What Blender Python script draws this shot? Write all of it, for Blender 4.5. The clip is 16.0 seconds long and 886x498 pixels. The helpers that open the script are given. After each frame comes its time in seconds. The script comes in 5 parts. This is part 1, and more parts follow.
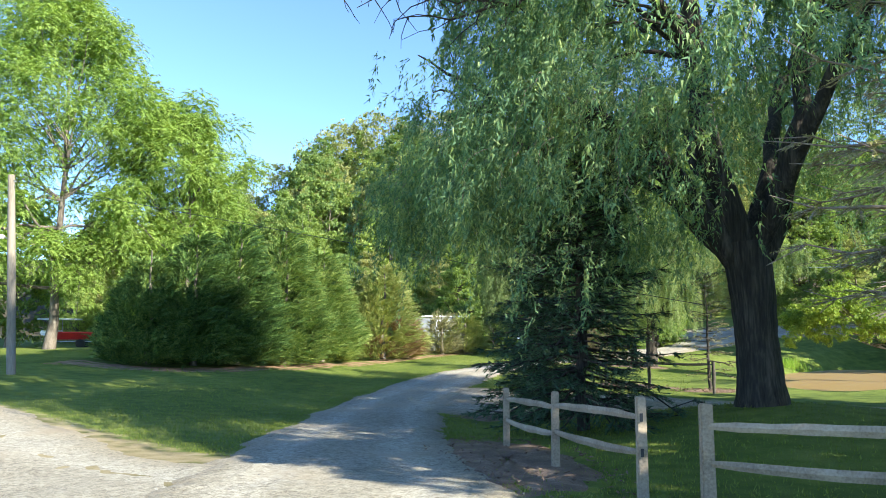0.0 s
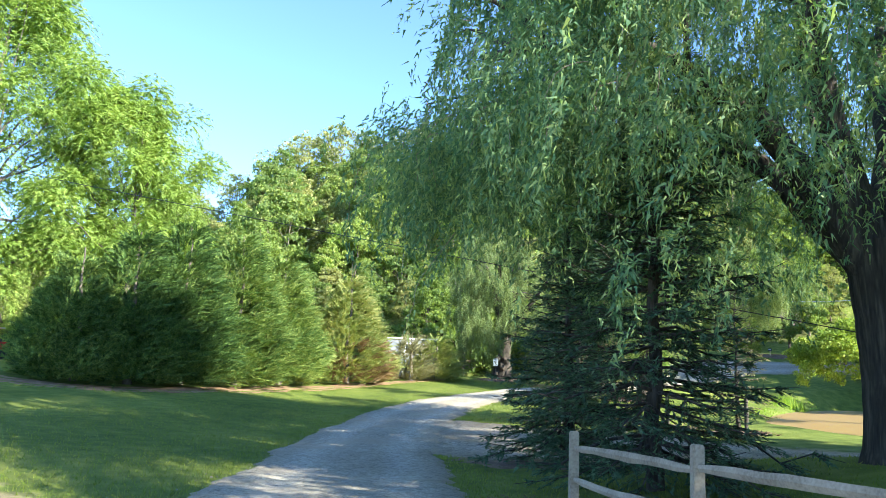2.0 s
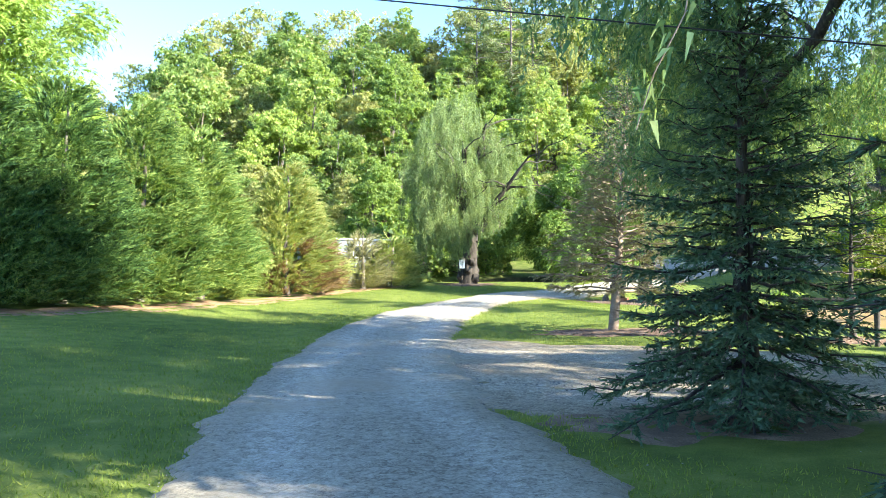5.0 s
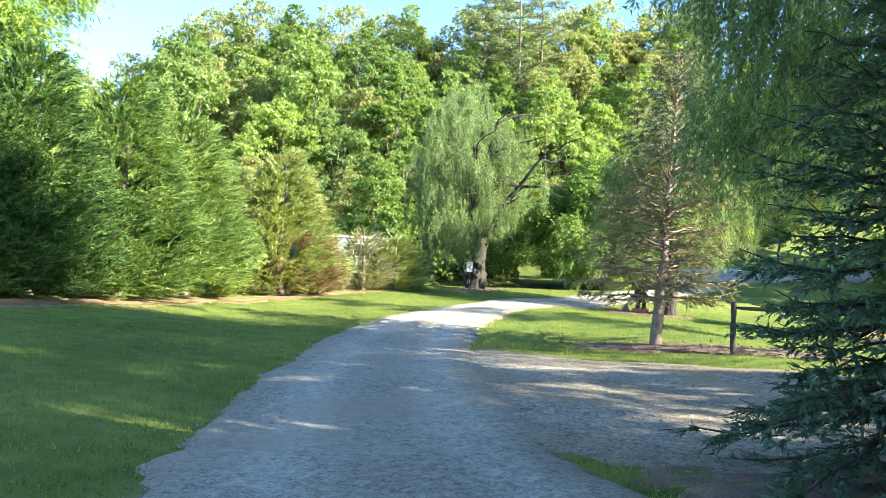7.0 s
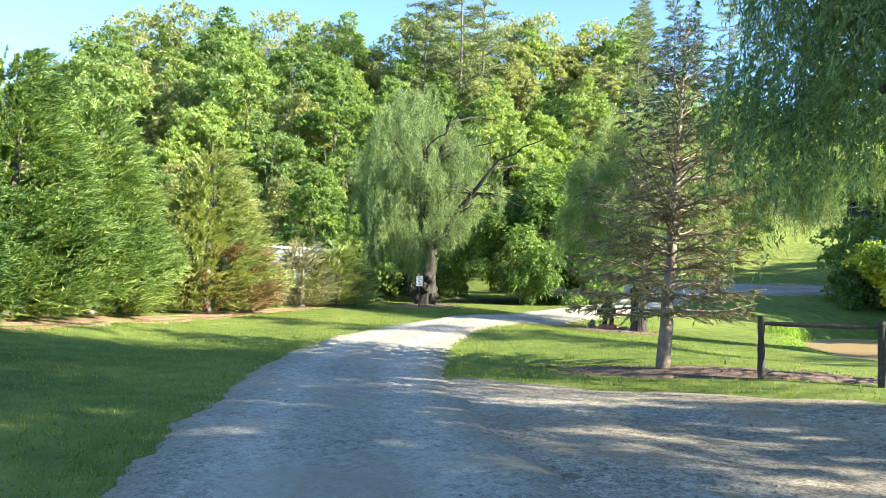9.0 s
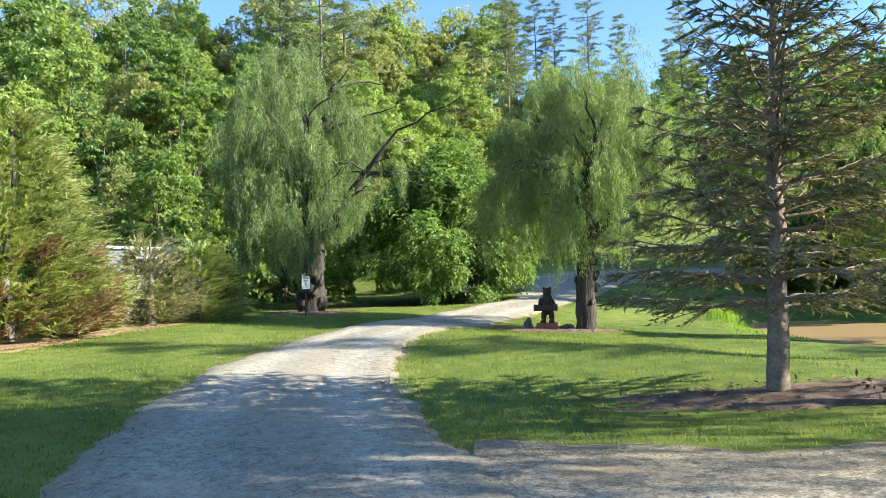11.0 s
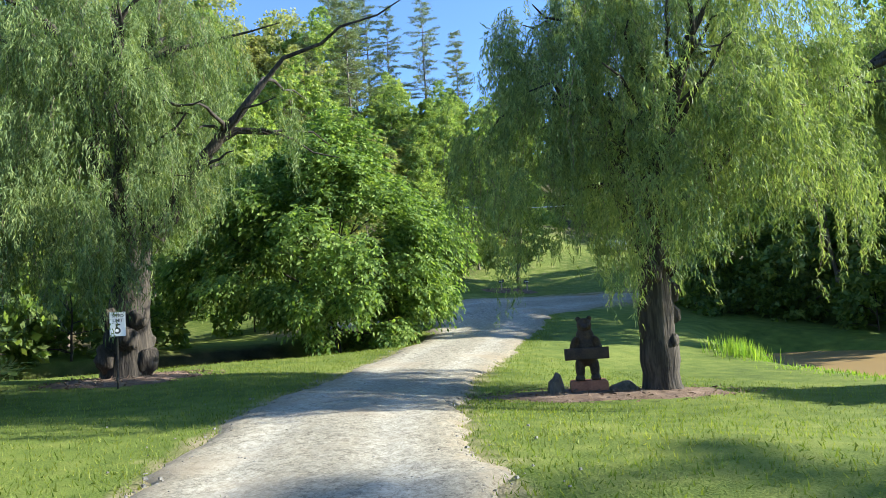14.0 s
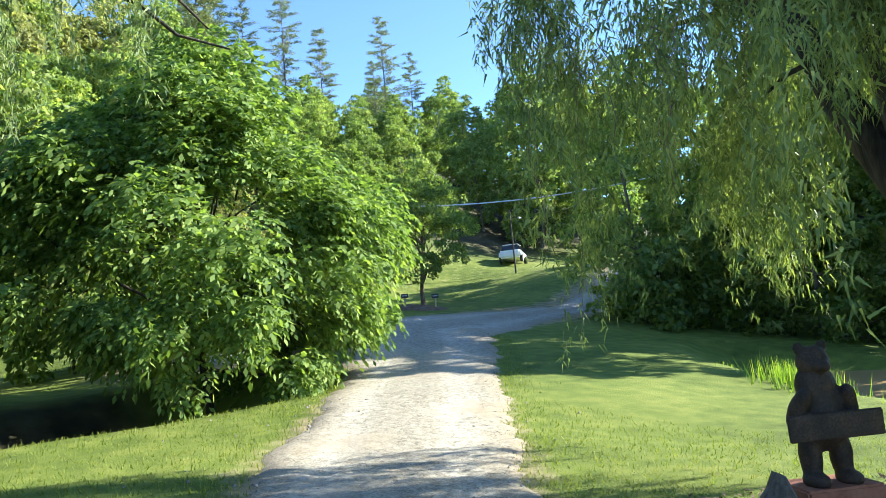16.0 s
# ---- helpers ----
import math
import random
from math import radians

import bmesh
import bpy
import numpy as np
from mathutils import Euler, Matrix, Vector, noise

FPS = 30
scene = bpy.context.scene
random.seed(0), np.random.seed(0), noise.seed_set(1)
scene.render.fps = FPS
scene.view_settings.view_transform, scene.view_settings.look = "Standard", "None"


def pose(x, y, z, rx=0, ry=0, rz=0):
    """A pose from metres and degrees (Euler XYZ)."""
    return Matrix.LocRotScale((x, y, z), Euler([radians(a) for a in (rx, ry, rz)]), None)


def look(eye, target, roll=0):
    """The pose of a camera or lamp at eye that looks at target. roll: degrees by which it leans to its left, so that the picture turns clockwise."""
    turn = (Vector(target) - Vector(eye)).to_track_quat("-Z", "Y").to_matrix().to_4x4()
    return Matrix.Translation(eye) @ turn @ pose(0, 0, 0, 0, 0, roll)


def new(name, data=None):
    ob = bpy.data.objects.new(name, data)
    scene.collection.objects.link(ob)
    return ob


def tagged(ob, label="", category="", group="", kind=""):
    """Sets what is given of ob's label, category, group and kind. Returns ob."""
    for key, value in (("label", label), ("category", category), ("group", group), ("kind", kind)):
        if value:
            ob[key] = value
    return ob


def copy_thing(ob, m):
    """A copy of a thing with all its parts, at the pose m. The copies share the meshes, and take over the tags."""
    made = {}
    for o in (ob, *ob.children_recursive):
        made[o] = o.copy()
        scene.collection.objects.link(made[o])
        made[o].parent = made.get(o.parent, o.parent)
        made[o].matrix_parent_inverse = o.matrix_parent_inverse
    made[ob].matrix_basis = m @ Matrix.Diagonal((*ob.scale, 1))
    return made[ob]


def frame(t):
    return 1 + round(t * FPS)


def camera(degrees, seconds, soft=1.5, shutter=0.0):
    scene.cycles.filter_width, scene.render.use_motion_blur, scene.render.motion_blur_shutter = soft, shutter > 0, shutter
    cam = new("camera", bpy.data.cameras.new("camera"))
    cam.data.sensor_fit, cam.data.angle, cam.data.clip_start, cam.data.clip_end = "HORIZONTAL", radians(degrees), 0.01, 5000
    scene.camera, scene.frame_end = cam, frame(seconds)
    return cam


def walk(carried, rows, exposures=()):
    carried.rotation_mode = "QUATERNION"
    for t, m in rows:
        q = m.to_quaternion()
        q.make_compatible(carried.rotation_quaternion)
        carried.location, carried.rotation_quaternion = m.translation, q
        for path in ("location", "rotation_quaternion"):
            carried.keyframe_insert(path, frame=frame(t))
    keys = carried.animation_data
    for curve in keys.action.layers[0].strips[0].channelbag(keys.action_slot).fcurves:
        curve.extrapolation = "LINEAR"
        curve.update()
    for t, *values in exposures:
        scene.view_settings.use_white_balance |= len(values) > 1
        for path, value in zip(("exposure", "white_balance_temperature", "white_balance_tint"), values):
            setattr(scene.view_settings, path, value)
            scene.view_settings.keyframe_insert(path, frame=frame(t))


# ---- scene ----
cam = camera(61.8, 16.0, soft=0.7)
METRES, EYE, TILT, LEAN, TURN = 45.0, 1.5, 6.5, 0.0, 0.0
ROWS = [
    (0.0, 0.0, 0.0, 0.0, -0.0, 0.0, 0.0),
    (0.5, -0.0064, 0.0247, -0.0038, -0.83, 0.07, -0.05),
    (1.0, -0.0126, 0.0492, -0.0073, -1.48, 0.67, -0.47),
    (1.5, -0.0189, 0.0722, -0.0111, -2.28, 1.5, -1.53),
    (2.0, -0.0241, 0.0953, -0.0149, -3.46, 2.13, -2.29),
    (2.5, -0.0294, 0.1192, -0.0183, -5.0, 2.6, -2.27),
    (3.0, -0.0353, 0.148, -0.0229, -6.15, 1.88, -1.74),
    (3.5, -0.042, 0.18, -0.0278, -6.86, -0.24, -1.15),
    (4.0, -0.0475, 0.2127, -0.0326, -8.17, -2.58, -0.93),
    (4.5, -0.0511, 0.2441, -0.0373, -9.28, -4.0, -1.04),
    (5.0, -0.0535, 0.2709, -0.0417, -9.66, -4.74, -1.19),
    (7.5, -0.0554, 0.341, -0.0538, -9.99, -4.2, -3.44),
    (8.0, -0.0557, 0.3554, -0.0558, -11.56, -4.72, -2.63),
    (8.5, -0.0561, 0.3749, -0.059, -13.01, -4.5, -2.39),
    (9.0, -0.0562, 0.3999, -0.0629, -14.95, -2.67, -3.28),
    (9.5, -0.0555, 0.4303, -0.0671, -17.51, -0.27, -3.93),
    (10.0, -0.0544, 0.4645, -0.0718, -20.78, -0.75, -3.16),
    (12.5, -0.0254, 0.6703, -0.0945, -32.8, -1.79, -0.13),
    (13.0, -0.0144, 0.7117, -0.0983, -35.43, -0.83, -0.28),
    (13.5, -0.0014, 0.7549, -0.1016, -38.53, 0.09, -0.48),
    (14.0, 0.0138, 0.7966, -0.1037, -41.13, 1.03, -0.51),
    (14.5, 0.0315, 0.8379, -0.1062, -43.7, 1.48, -0.37),
    (15.0, 0.0523, 0.878, -0.1089, -46.31, 1.79, -0.11),
    (15.5, 0.0762, 0.9173, -0.1111, -49.32, 2.04, 0.17),
    (16.0, 0.1026, 0.9551, -0.1136, -52.53, 2.62, 0.39),
]
walk(cam, [(t, pose(0, 0, EYE, TILT, LEAN, TURN) @ pose(METRES * x, METRES * y, METRES * z, 90 + pitch, roll, yaw)) for t, x, y, z, yaw, pitch, roll in ROWS],
     [(0.0, 1.76, 6200, 6), (2.5, 2.25, 6100, 6), (4.0, 2.45, 6050, 6), (5.0, 2.6, 6250, 7), (7.5, 2.4, 6400, 7), (9.0, 2.25, 6350, 7), (10.0, 2.0, 6250, 7), (12.5, 1.62, 6150, 6), (14.0, 1.6, 6000, 6), (15.0, 1.85, 6000, 7), (16.0, 1.9, 6000, 7)])

# ---- world and sun ----
SUN_DIR = Vector((0.79, -0.616, 0.50)).normalized()          # towards the sun
world = bpy.data.worlds.new("sky")
scene.world = world
world.use_nodes = True
wn = world.node_tree
sky = wn.nodes.new("ShaderNodeTexSky")
sky.sky_type, sky.sun_disc = "NISHITA", False
sky.sun_elevation = math.asin(SUN_DIR.z)
sky.sun_rotation = math.atan2(SUN_DIR.x, SUN_DIR.y)
sky.altitude = 2500
sky.air_density, sky.dust_density, sky.ozone_density = 0.8, 0.0, 3.5
wn.links.new(sky.outputs[0], wn.nodes["Background"].inputs[0])
wn.nodes["Background"].inputs[1].default_value = 0.15
sun = new("sun", bpy.data.lights.new("sun", "SUN"))
sun.data.energy, sun.data.angle, sun.data.color = 4.7, radians(0.55), (1.0, 0.93, 0.78)
sun.matrix_world = look(SUN_DIR * 200, (0, 0, 0))

rng = np.random.default_rng(7)


# ---- materials ----
def nodes_of(name):
    m = bpy.data.materials.new(name)
    m.use_nodes = True
    return m, m.node_tree.nodes, m.node_tree.links


def ramp_node(nodes, stops):
    r = nodes.new("ShaderNodeValToRGB")
    while len(r.color_ramp.elements) < len(stops):
        r.color_ramp.elements.new(0.5)
    for e, (p, c) in zip(r.color_ramp.elements, stops):
        e.position, e.color = p, (*c, 1)
    return r


def leaf_material(name, dark, mid, light, through_share=0.35, rough=0.58, patch=0.5):
    """Leaves: each one its own shade, with broad patches of older and younger growth, and light coming through."""
    m, n, l = nodes_of(name)
    bsdf = n["Principled BSDF"]
    geo, tex, noi = n.new("ShaderNodeNewGeometry"), n.new("ShaderNodeTexCoord"), n.new("ShaderNodeTexNoise")
    noi.inputs["Scale"].default_value, noi.inputs["Detail"].default_value = patch, 3
    l.new(tex.outputs["Object"], noi.inputs["Vector"])
    mix = n.new("ShaderNodeMath")
    mix.operation = "MULTIPLY_ADD"
    mix.inputs[1].default_value, mix.inputs[2].default_value = 0.5, -0.02
    l.new(geo.outputs["Random Per Island"], mix.inputs[0])
    add = n.new("ShaderNodeMath")
    add.operation = "MULTIPLY_ADD"
    add.inputs[1].default_value = 0.55
    l.new(noi.outputs["Fac"], add.inputs[0])
    l.new(mix.outputs[0], add.inputs[2])
    info, vary = n.new("ShaderNodeObjectInfo"), n.new("ShaderNodeMath")
    vary.operation = "MULTIPLY_ADD"
    vary.inputs[1].default_value, vary.inputs[2].default_value = 0.26, -0.13
    l.new(info.outputs["Random"], vary.inputs[0])
    total = n.new("ShaderNodeMath")
    total.operation = "ADD"
    l.new(add.outputs[0], total.inputs[0])
    l.new(vary.outputs[0], total.inputs[1])
    r = ramp_node(n, [(0.12, dark), (0.5, mid), (0.85, light)])
    l.new(total.outputs[0], r.inputs[0])
    l.new(r.outputs[0], bsdf.inputs["Base Color"])
    bsdf.inputs["Roughness"].default_value = rough
    bsdf.inputs["Specular IOR Level"].default_value = 0.25
    tr, sh = n.new("ShaderNodeBsdfTranslucent"), n.new("ShaderNodeMixShader")
    warm = n.new("ShaderNodeMix")
    warm.data_type, warm.blend_type = "RGBA", "MULTIPLY"
    warm.inputs[0].default_value = 1.0
    l.new(r.outputs[0], warm.inputs[6])
    warm.inputs[7].default_value = (1.5, 1.55, 0.7, 1)
    l.new(warm.outputs[2], tr.inputs["Color"])
    sh.inputs[0].default_value = through_share
    l.new(bsdf.outputs[0], sh.inputs[1])
    l.new(tr.outputs[0], sh.inputs[2])
    l.new(sh.outputs[0], n["Material Output"].inputs[0])
    return m


def rough_material(name, stops, scale=6.0, fine=40.0, rough=0.85, bump=0.4, depth=0.02, stretch=(1, 1, 1), per_object=0.0, metal=0.0):
    """A matte surface whose colour comes from two scales of noise, with matching relief."""
    m, n, l = nodes_of(name)
    bsdf = n["Principled BSDF"]
    tex, mp = n.new("ShaderNodeTexCoord"), n.new("ShaderNodeMapping")
    mp.inputs["Scale"].default_value = stretch
    l.new(tex.outputs["Object"], mp.inputs["Vector"])
    a, b = n.new("ShaderNodeTexNoise"), n.new("ShaderNodeTexNoise")
    a.inputs["Scale"].default_value, a.inputs["Detail"].default_value = scale, 5
    b.inputs["Scale"].default_value, b.inputs["Detail"].default_value = fine, 4
    for t in (a, b):
        l.new(mp.outputs[0], t.inputs["Vector"])
    mix = n.new("ShaderNodeMath")
    mix.operation = "MULTIPLY_ADD"
    mix.inputs[1].default_value = 0.55
    l.new(a.outputs["Fac"], mix.inputs[0])
    half = n.new("ShaderNodeMath")
    half.operation = "MULTIPLY"
    half.inputs[1].default_value = 0.45
    l.new(b.outputs["Fac"], half.inputs[0])
    l.new(half.outputs[0], mix.inputs[2])
    last = mix
    if per_object:
        info, extra = n.new("ShaderNodeObjectInfo"), n.new("ShaderNodeMath")
        extra.operation = "MULTIPLY_ADD"
        extra.inputs[1].default_value = per_object
        l.new(info.outputs["Random"], extra.inputs[0])
        l.new(mix.outputs[0], extra.inputs[2])
        last = extra
    r = ramp_node(n, stops)
    l.new(last.outputs[0], r.inputs[0])
    l.new(r.outputs[0], bsdf.inputs["Base Color"])
    bsdf.inputs["Roughness"].default_value = rough
    bsdf.inputs["Metallic"].default_value = metal
    bu = n.new("ShaderNodeBump")
    bu.inputs["Strength"].default_value, bu.inputs["Distance"].default_value = bump, depth
    l.new(mix.outputs[0], bu.inputs["Height"])
    l.new(bu.outputs[0], bsdf.inputs["Normal"])
    return m


M_ELM = leaf_material("narrow_leaf", (0.045, 0.100, 0.058), (0.113, 0.202, 0.098), (0.292, 0.357, 0.139), 0.36)
M_WILLOW = leaf_material("willow_leaf", (0.075, 0.12, 0.0486), (0.19, 0.25, 0.0945), (0.4, 0.44, 0.169), 0.34, patch=1.1)
M_CYPRESS = leaf_material("cypress_spray", (0.019, 0.049, 0.018), (0.108, 0.194, 0.050), (0.341, 0.398, 0.105), 0.22, 0.6, 0.7)
M_CYPRESS_DRY = leaf_material("drying_cypress_spray", (0.083, 0.130, 0.039), (0.209, 0.270, 0.077), (0.396, 0.380, 0.140), 0.3, 0.6, 0.6)
M_DEAD_SPRAY = leaf_material("dead_cypress_spray", (0.12, 0.07, 0.035), (0.24, 0.15, 0.075), (0.38, 0.26, 0.14), 0.2, 0.7, 0.8)
M_SPRUCE = leaf_material("spruce_needle", (0.030, 0.068, 0.042), (0.080, 0.14, 0.078), (0.155, 0.22, 0.125), 0.22, 0.7, 0.9)
M_SPRUCE_DRY = leaf_material("thin_spruce_needle", (0.12, 0.118, 0.06), (0.255, 0.245, 0.125), (0.43, 0.38, 0.21), 0.25, 0.6, 0.9)
M_WALNUT = leaf_material("pinnate_leaf", (0.091, 0.155, 0.033), (0.211, 0.300, 0.066), (0.365, 0.440, 0.112), 0.46)
M_FOREST_A = leaf_material("broad_leaf_fresh", (0.081, 0.135, 0.039), (0.224, 0.304, 0.085), (0.416, 0.462, 0.153), 0.52, patch=0.25)
M_FOREST_B = leaf_material("broad_leaf_dark", (0.068, 0.119, 0.042), (0.192, 0.265, 0.085), (0.373, 0.412, 0.138), 0.52, patch=0.25)
M_FOREST_C = leaf_material("broad_leaf_dull", (0.111, 0.135, 0.059), (0.260, 0.276, 0.121), (0.422, 0.406, 0.178), 0.52, patch=0.25)
M_PINE = leaf_material("pine_needle", (0.08, 0.115, 0.055), (0.16, 0.20, 0.09), (0.27, 0.28, 0.13), 0.25, 0.6, 0.4)
M_BUSH = leaf_material("long_compound_leaf", (0.046, 0.094, 0.026), (0.181, 0.269, 0.062), (0.361, 0.432, 0.120), 0.40, 0.7, 0.8)
M_YELLOW = leaf_material("yellow_green_leaf", (0.10, 0.16, 0.03), (0.225, 0.30, 0.055), (0.37, 0.42, 0.10), 0.45)
M_BLADE = leaf_material("grass_blade", (0.068, 0.112, 0.0182), (0.15, 0.2, 0.0338), (0.285, 0.295, 0.078), 0.42, patch=0.35)
M_REED = leaf_material("reed_blade", (0.08, 0.17, 0.02), (0.17, 0.29, 0.035), (0.30, 0.38, 0.07), 0.4)

M_BARK_DARK = rough_material("dark_furrowed_bark", [(0.34, (0.014, 0.011, 0.009)), (0.5, (0.046, 0.037, 0.029)), (0.66, (0.115, 0.092, 0.072))], 7, 26, 0.95, 1.0, 0.05, (1, 1, 0.10))
M_BARK = rough_material("grey_brown_bark", [(0.3, (0.05, 0.04, 0.03)), (0.5, (0.14, 0.115, 0.09)), (0.7, (0.27, 0.23, 0.185))], 5, 28, 0.95, 0.9, 0.04, (1, 1, 0.25))
M_DEADWOOD = rough_material("dead_branch", [(0.3, (0.09, 0.06, 0.045)), (0.5, (0.22, 0.16, 0.12)), (0.7, (0.36, 0.29, 0.23))], 5, 30, 0.9, 0.5, 0.01)
M_RAIL = rough_material("weathered_split_rail", [(0.25, (0.10, 0.074, 0.048)), (0.5, (0.265, 0.205, 0.14)), (0.75, (0.43, 0.345, 0.245))], 3, 38, 0.9, 0.6, 0.012, (1, 1, 1), 0.12)
M_DARKRAIL = rough_material("dark_fence_timber", [(0.3, (0.02, 0.018, 0.014)), (0.5, (0.06, 0.05, 0.04)), (0.7, (0.12, 0.10, 0.08))], 3, 30, 0.9, 0.6, 0.012)
M_POLE = rough_material("grey_tan_pole", [(0.3, (0.13, 0.105, 0.08)), (0.5, (0.22, 0.185, 0.14)), (0.7, (0.31, 0.265, 0.21))], 3, 30, 0.85, 0.4, 0.008, (1, 1, 0.1))


def gravel_material(name, low, mid, high, litter):
    """Crushed stone: single chips in their own shades over broad worn and dusty patches, with leaf litter in drifts."""
    m, n, l = nodes_of(name)
    bsdf = n["Principled BSDF"]
    tex = n.new("ShaderNodeTexCoord")
    chips, drift, dust = n.new("ShaderNodeTexVoronoi"), n.new("ShaderNodeTexNoise"), n.new("ShaderNodeTexNoise")
    chips.inputs["Scale"].default_value = 52
    stones, hue2, blend = n.new("ShaderNodeTexVoronoi"), n.new("ShaderNodeSeparateColor"), n.new("ShaderNodeMix")
    stones.inputs["Scale"].default_value = 19
    l.new(tex.outputs["Object"], stones.inputs["Vector"])
    l.new(stones.outputs["Color"], hue2.inputs[0])
    drift.inputs["Scale"].default_value, drift.inputs["Detail"].default_value = 0.55, 6
    dust.inputs["Scale"].default_value, dust.inputs["Detail"].default_value = 7, 8
    for t in (chips, drift, dust):
        l.new(tex.outputs["Object"], t.inputs["Vector"])
    hue = n.new("ShaderNodeSeparateColor")
    l.new(chips.outputs["Color"], hue.inputs[0])
    a, b = n.new("ShaderNodeMath"), n.new("ShaderNodeMath")
    a.operation = b.operation = "MULTIPLY_ADD"
    a.inputs[1].default_value, b.inputs[1].default_value, b.inputs[2].default_value = 0.50, 0.50, -0.07
    blend.inputs[0].default_value = 0.42
    l.new(hue.outputs[0], blend.inputs[2])
    l.new(hue2.outputs[0], blend.inputs[3])
    l.new(blend.outputs[0], b.inputs[0])
    l.new(dust.outputs["Fac"], a.inputs[0])
    l.new(b.outputs[0], a.inputs[2])
    c = n.new("ShaderNodeMath")
    c.operation = "MULTIPLY_ADD"
    c.inputs[1].default_value = 0.3
    l.new(drift.outputs["Fac"], c.inputs[0])
    l.new(a.outputs[0], c.inputs[2])
    r = ramp_node(n, [(0.32, low), (0.55, mid), (0.8, high)])
    l.new(c.outputs[0], r.inputs[0])
    band = n.new("ShaderNodeMapRange")
    band.inputs[1].default_value, band.inputs[2].default_value = 0.54, 0.70
    band.inputs[4].default_value = 0.75
    l.new(drift.outputs["Fac"], band.inputs[0])
    mix = n.new("ShaderNodeMix")
    mix.data_type = "RGBA"
    l.new(band.outputs[0], mix.inputs[0])
    l.new(r.outputs[0], mix.inputs[6])
    mix.inputs[7].default_value = (*litter, 1)
    # earth and dead grass worked in along the rims
    at, rim, edge, earth, verge = n.new("ShaderNodeAttribute"), n.new("ShaderNodeMath"), n.new("ShaderNodeMapRange"), n.new("ShaderNodeMix"), n.new("ShaderNodeMix")
    at.attribute_name = "rim"
    rim.operation = "MULTIPLY_ADD"
    rim.inputs[1].default_value = 0.75
    l.new(dust.outputs["Fac"], rim.inputs[0])
    l.new(at.outputs["Fac"], rim.inputs[2])
    edge.inputs[1].default_value, edge.inputs[2].default_value, edge.inputs[4].default_value = 1.20, 1.48, 0.85
    l.new(rim.outputs[0], edge.inputs[0])
    earth.data_type = verge.data_type = "RGBA"
    l.new(dust.outputs["Fac"], earth.inputs[0])
    earth.inputs[6].default_value, earth.inputs[7].default_value = (0.16, 0.122, 0.075, 1), (0.42, 0.34, 0.23, 1)
    l.new(edge.outputs[0], verge.inputs[0])
    l.new(mix.outputs[2], verge.inputs[6])
    l.new(earth.outputs[2], verge.inputs[7])
    # wheel tracks worn paler than the crown between them and the loose sides
    worn, track = ramp_node(n, [(0.0, (0.80, 0.78, 0.74)), (0.26, (0.84, 0.82, 0.78)), (0.44, (1.0, 1.0, 1.0)), (0.60, (0.97, 0.96, 0.94)), (0.78, (0.80, 0.77, 0.71))]), n.new("ShaderNodeMix")
    shake = n.new("ShaderNodeMath")
    shake.operation = "MULTIPLY_ADD"
    shake.inputs[1].default_value, shake.inputs[2].default_value = 0.35, -0.17
    l.new(drift.outputs["Fac"], shake.inputs[0])
    way = n.new("ShaderNodeMath")
    way.operation = "ADD"
    l.new(shake.outputs[0], way.inputs[0])
    l.new(at.outputs["Fac"], way.inputs[1])
    l.new(way.outputs[0], worn.inputs[0])
    track.data_type, track.blend_type = "RGBA", "MULTIPLY"
    track.inputs[0].default_value = 1.0
    l.new(verge.outputs[2], track.inputs[6])
    l.new(worn.outputs[0], track.inputs[7])
    l.new(track.outputs[2], bsdf.inputs["Base Color"])
    bsdf.inputs["Roughness"].default_value = 0.95
    bu = n.new("ShaderNodeBump")
    bu.inputs["Strength"].default_value, bu.inputs["Distance"].default_value = 0.9, 0.02
    l.new(c.outputs[0], bu.inputs["Height"])
    l.new(bu.outputs[0], bsdf.inputs["Normal"])
    return m


M_GRAVEL = gravel_material("crushed_limestone", (0.185, 0.16, 0.12), (0.36, 0.325, 0.255), (0.52, 0.475, 0.385), (0.39, 0.32, 0.23))
M_GRAVEL_DARK = gravel_material("coarse_dark_gravel", (0.12, 0.10, 0.072), (0.30, 0.255, 0.187), (0.54, 0.47, 0.365), (0.34, 0.23, 0.13))
M_STONE = rough_material("gravel_stone", [(0.3, (0.10, 0.092, 0.08)), (0.5, (0.22, 0.205, 0.18)), (0.7, (0.37, 0.35, 0.31))], 2.0, 60, 0.9, 0.4, 0.005)
M_MULCH = rough_material("red_brown_bark_mulch", [(0.3, (0.06, 0.036, 0.024)), (0.5, (0.17, 0.108, 0.073)), (0.7, (0.33, 0.23, 0.16))], 4, 45, 0.95, 1.0, 0.04)
M_SOIL = rough_material("brown_soil_with_needles", [(0.3, (0.085, 0.054, 0.036)), (0.5, (0.20, 0.13, 0.085)), (0.7, (0.34, 0.24, 0.165))], 2.5, 40, 0.95, 1.0, 0.04)
M_STRAW = rough_material("orange_pine_straw", [(0.3, (0.13, 0.072, 0.04)), (0.5, (0.29, 0.17, 0.095)), (0.7, (0.42, 0.28, 0.17))], 3, 40, 0.95, 0.8, 0.03)
M_DARKWOOD = rough_material("dark_stained_carving", [(0.3, (0.010, 0.007, 0.005)), (0.5, (0.042, 0.026, 0.018)), (0.7, (0.11, 0.066, 0.042))], 5, 45, 0.7, 0.6, 0.01)
M_WHITE = rough_material("white_painted_metal", [(0.3, (0.62, 0.63, 0.64)), (0.6, (0.78, 0.79, 0.80))], 2, 20, 0.4, 0.05, 0.002)
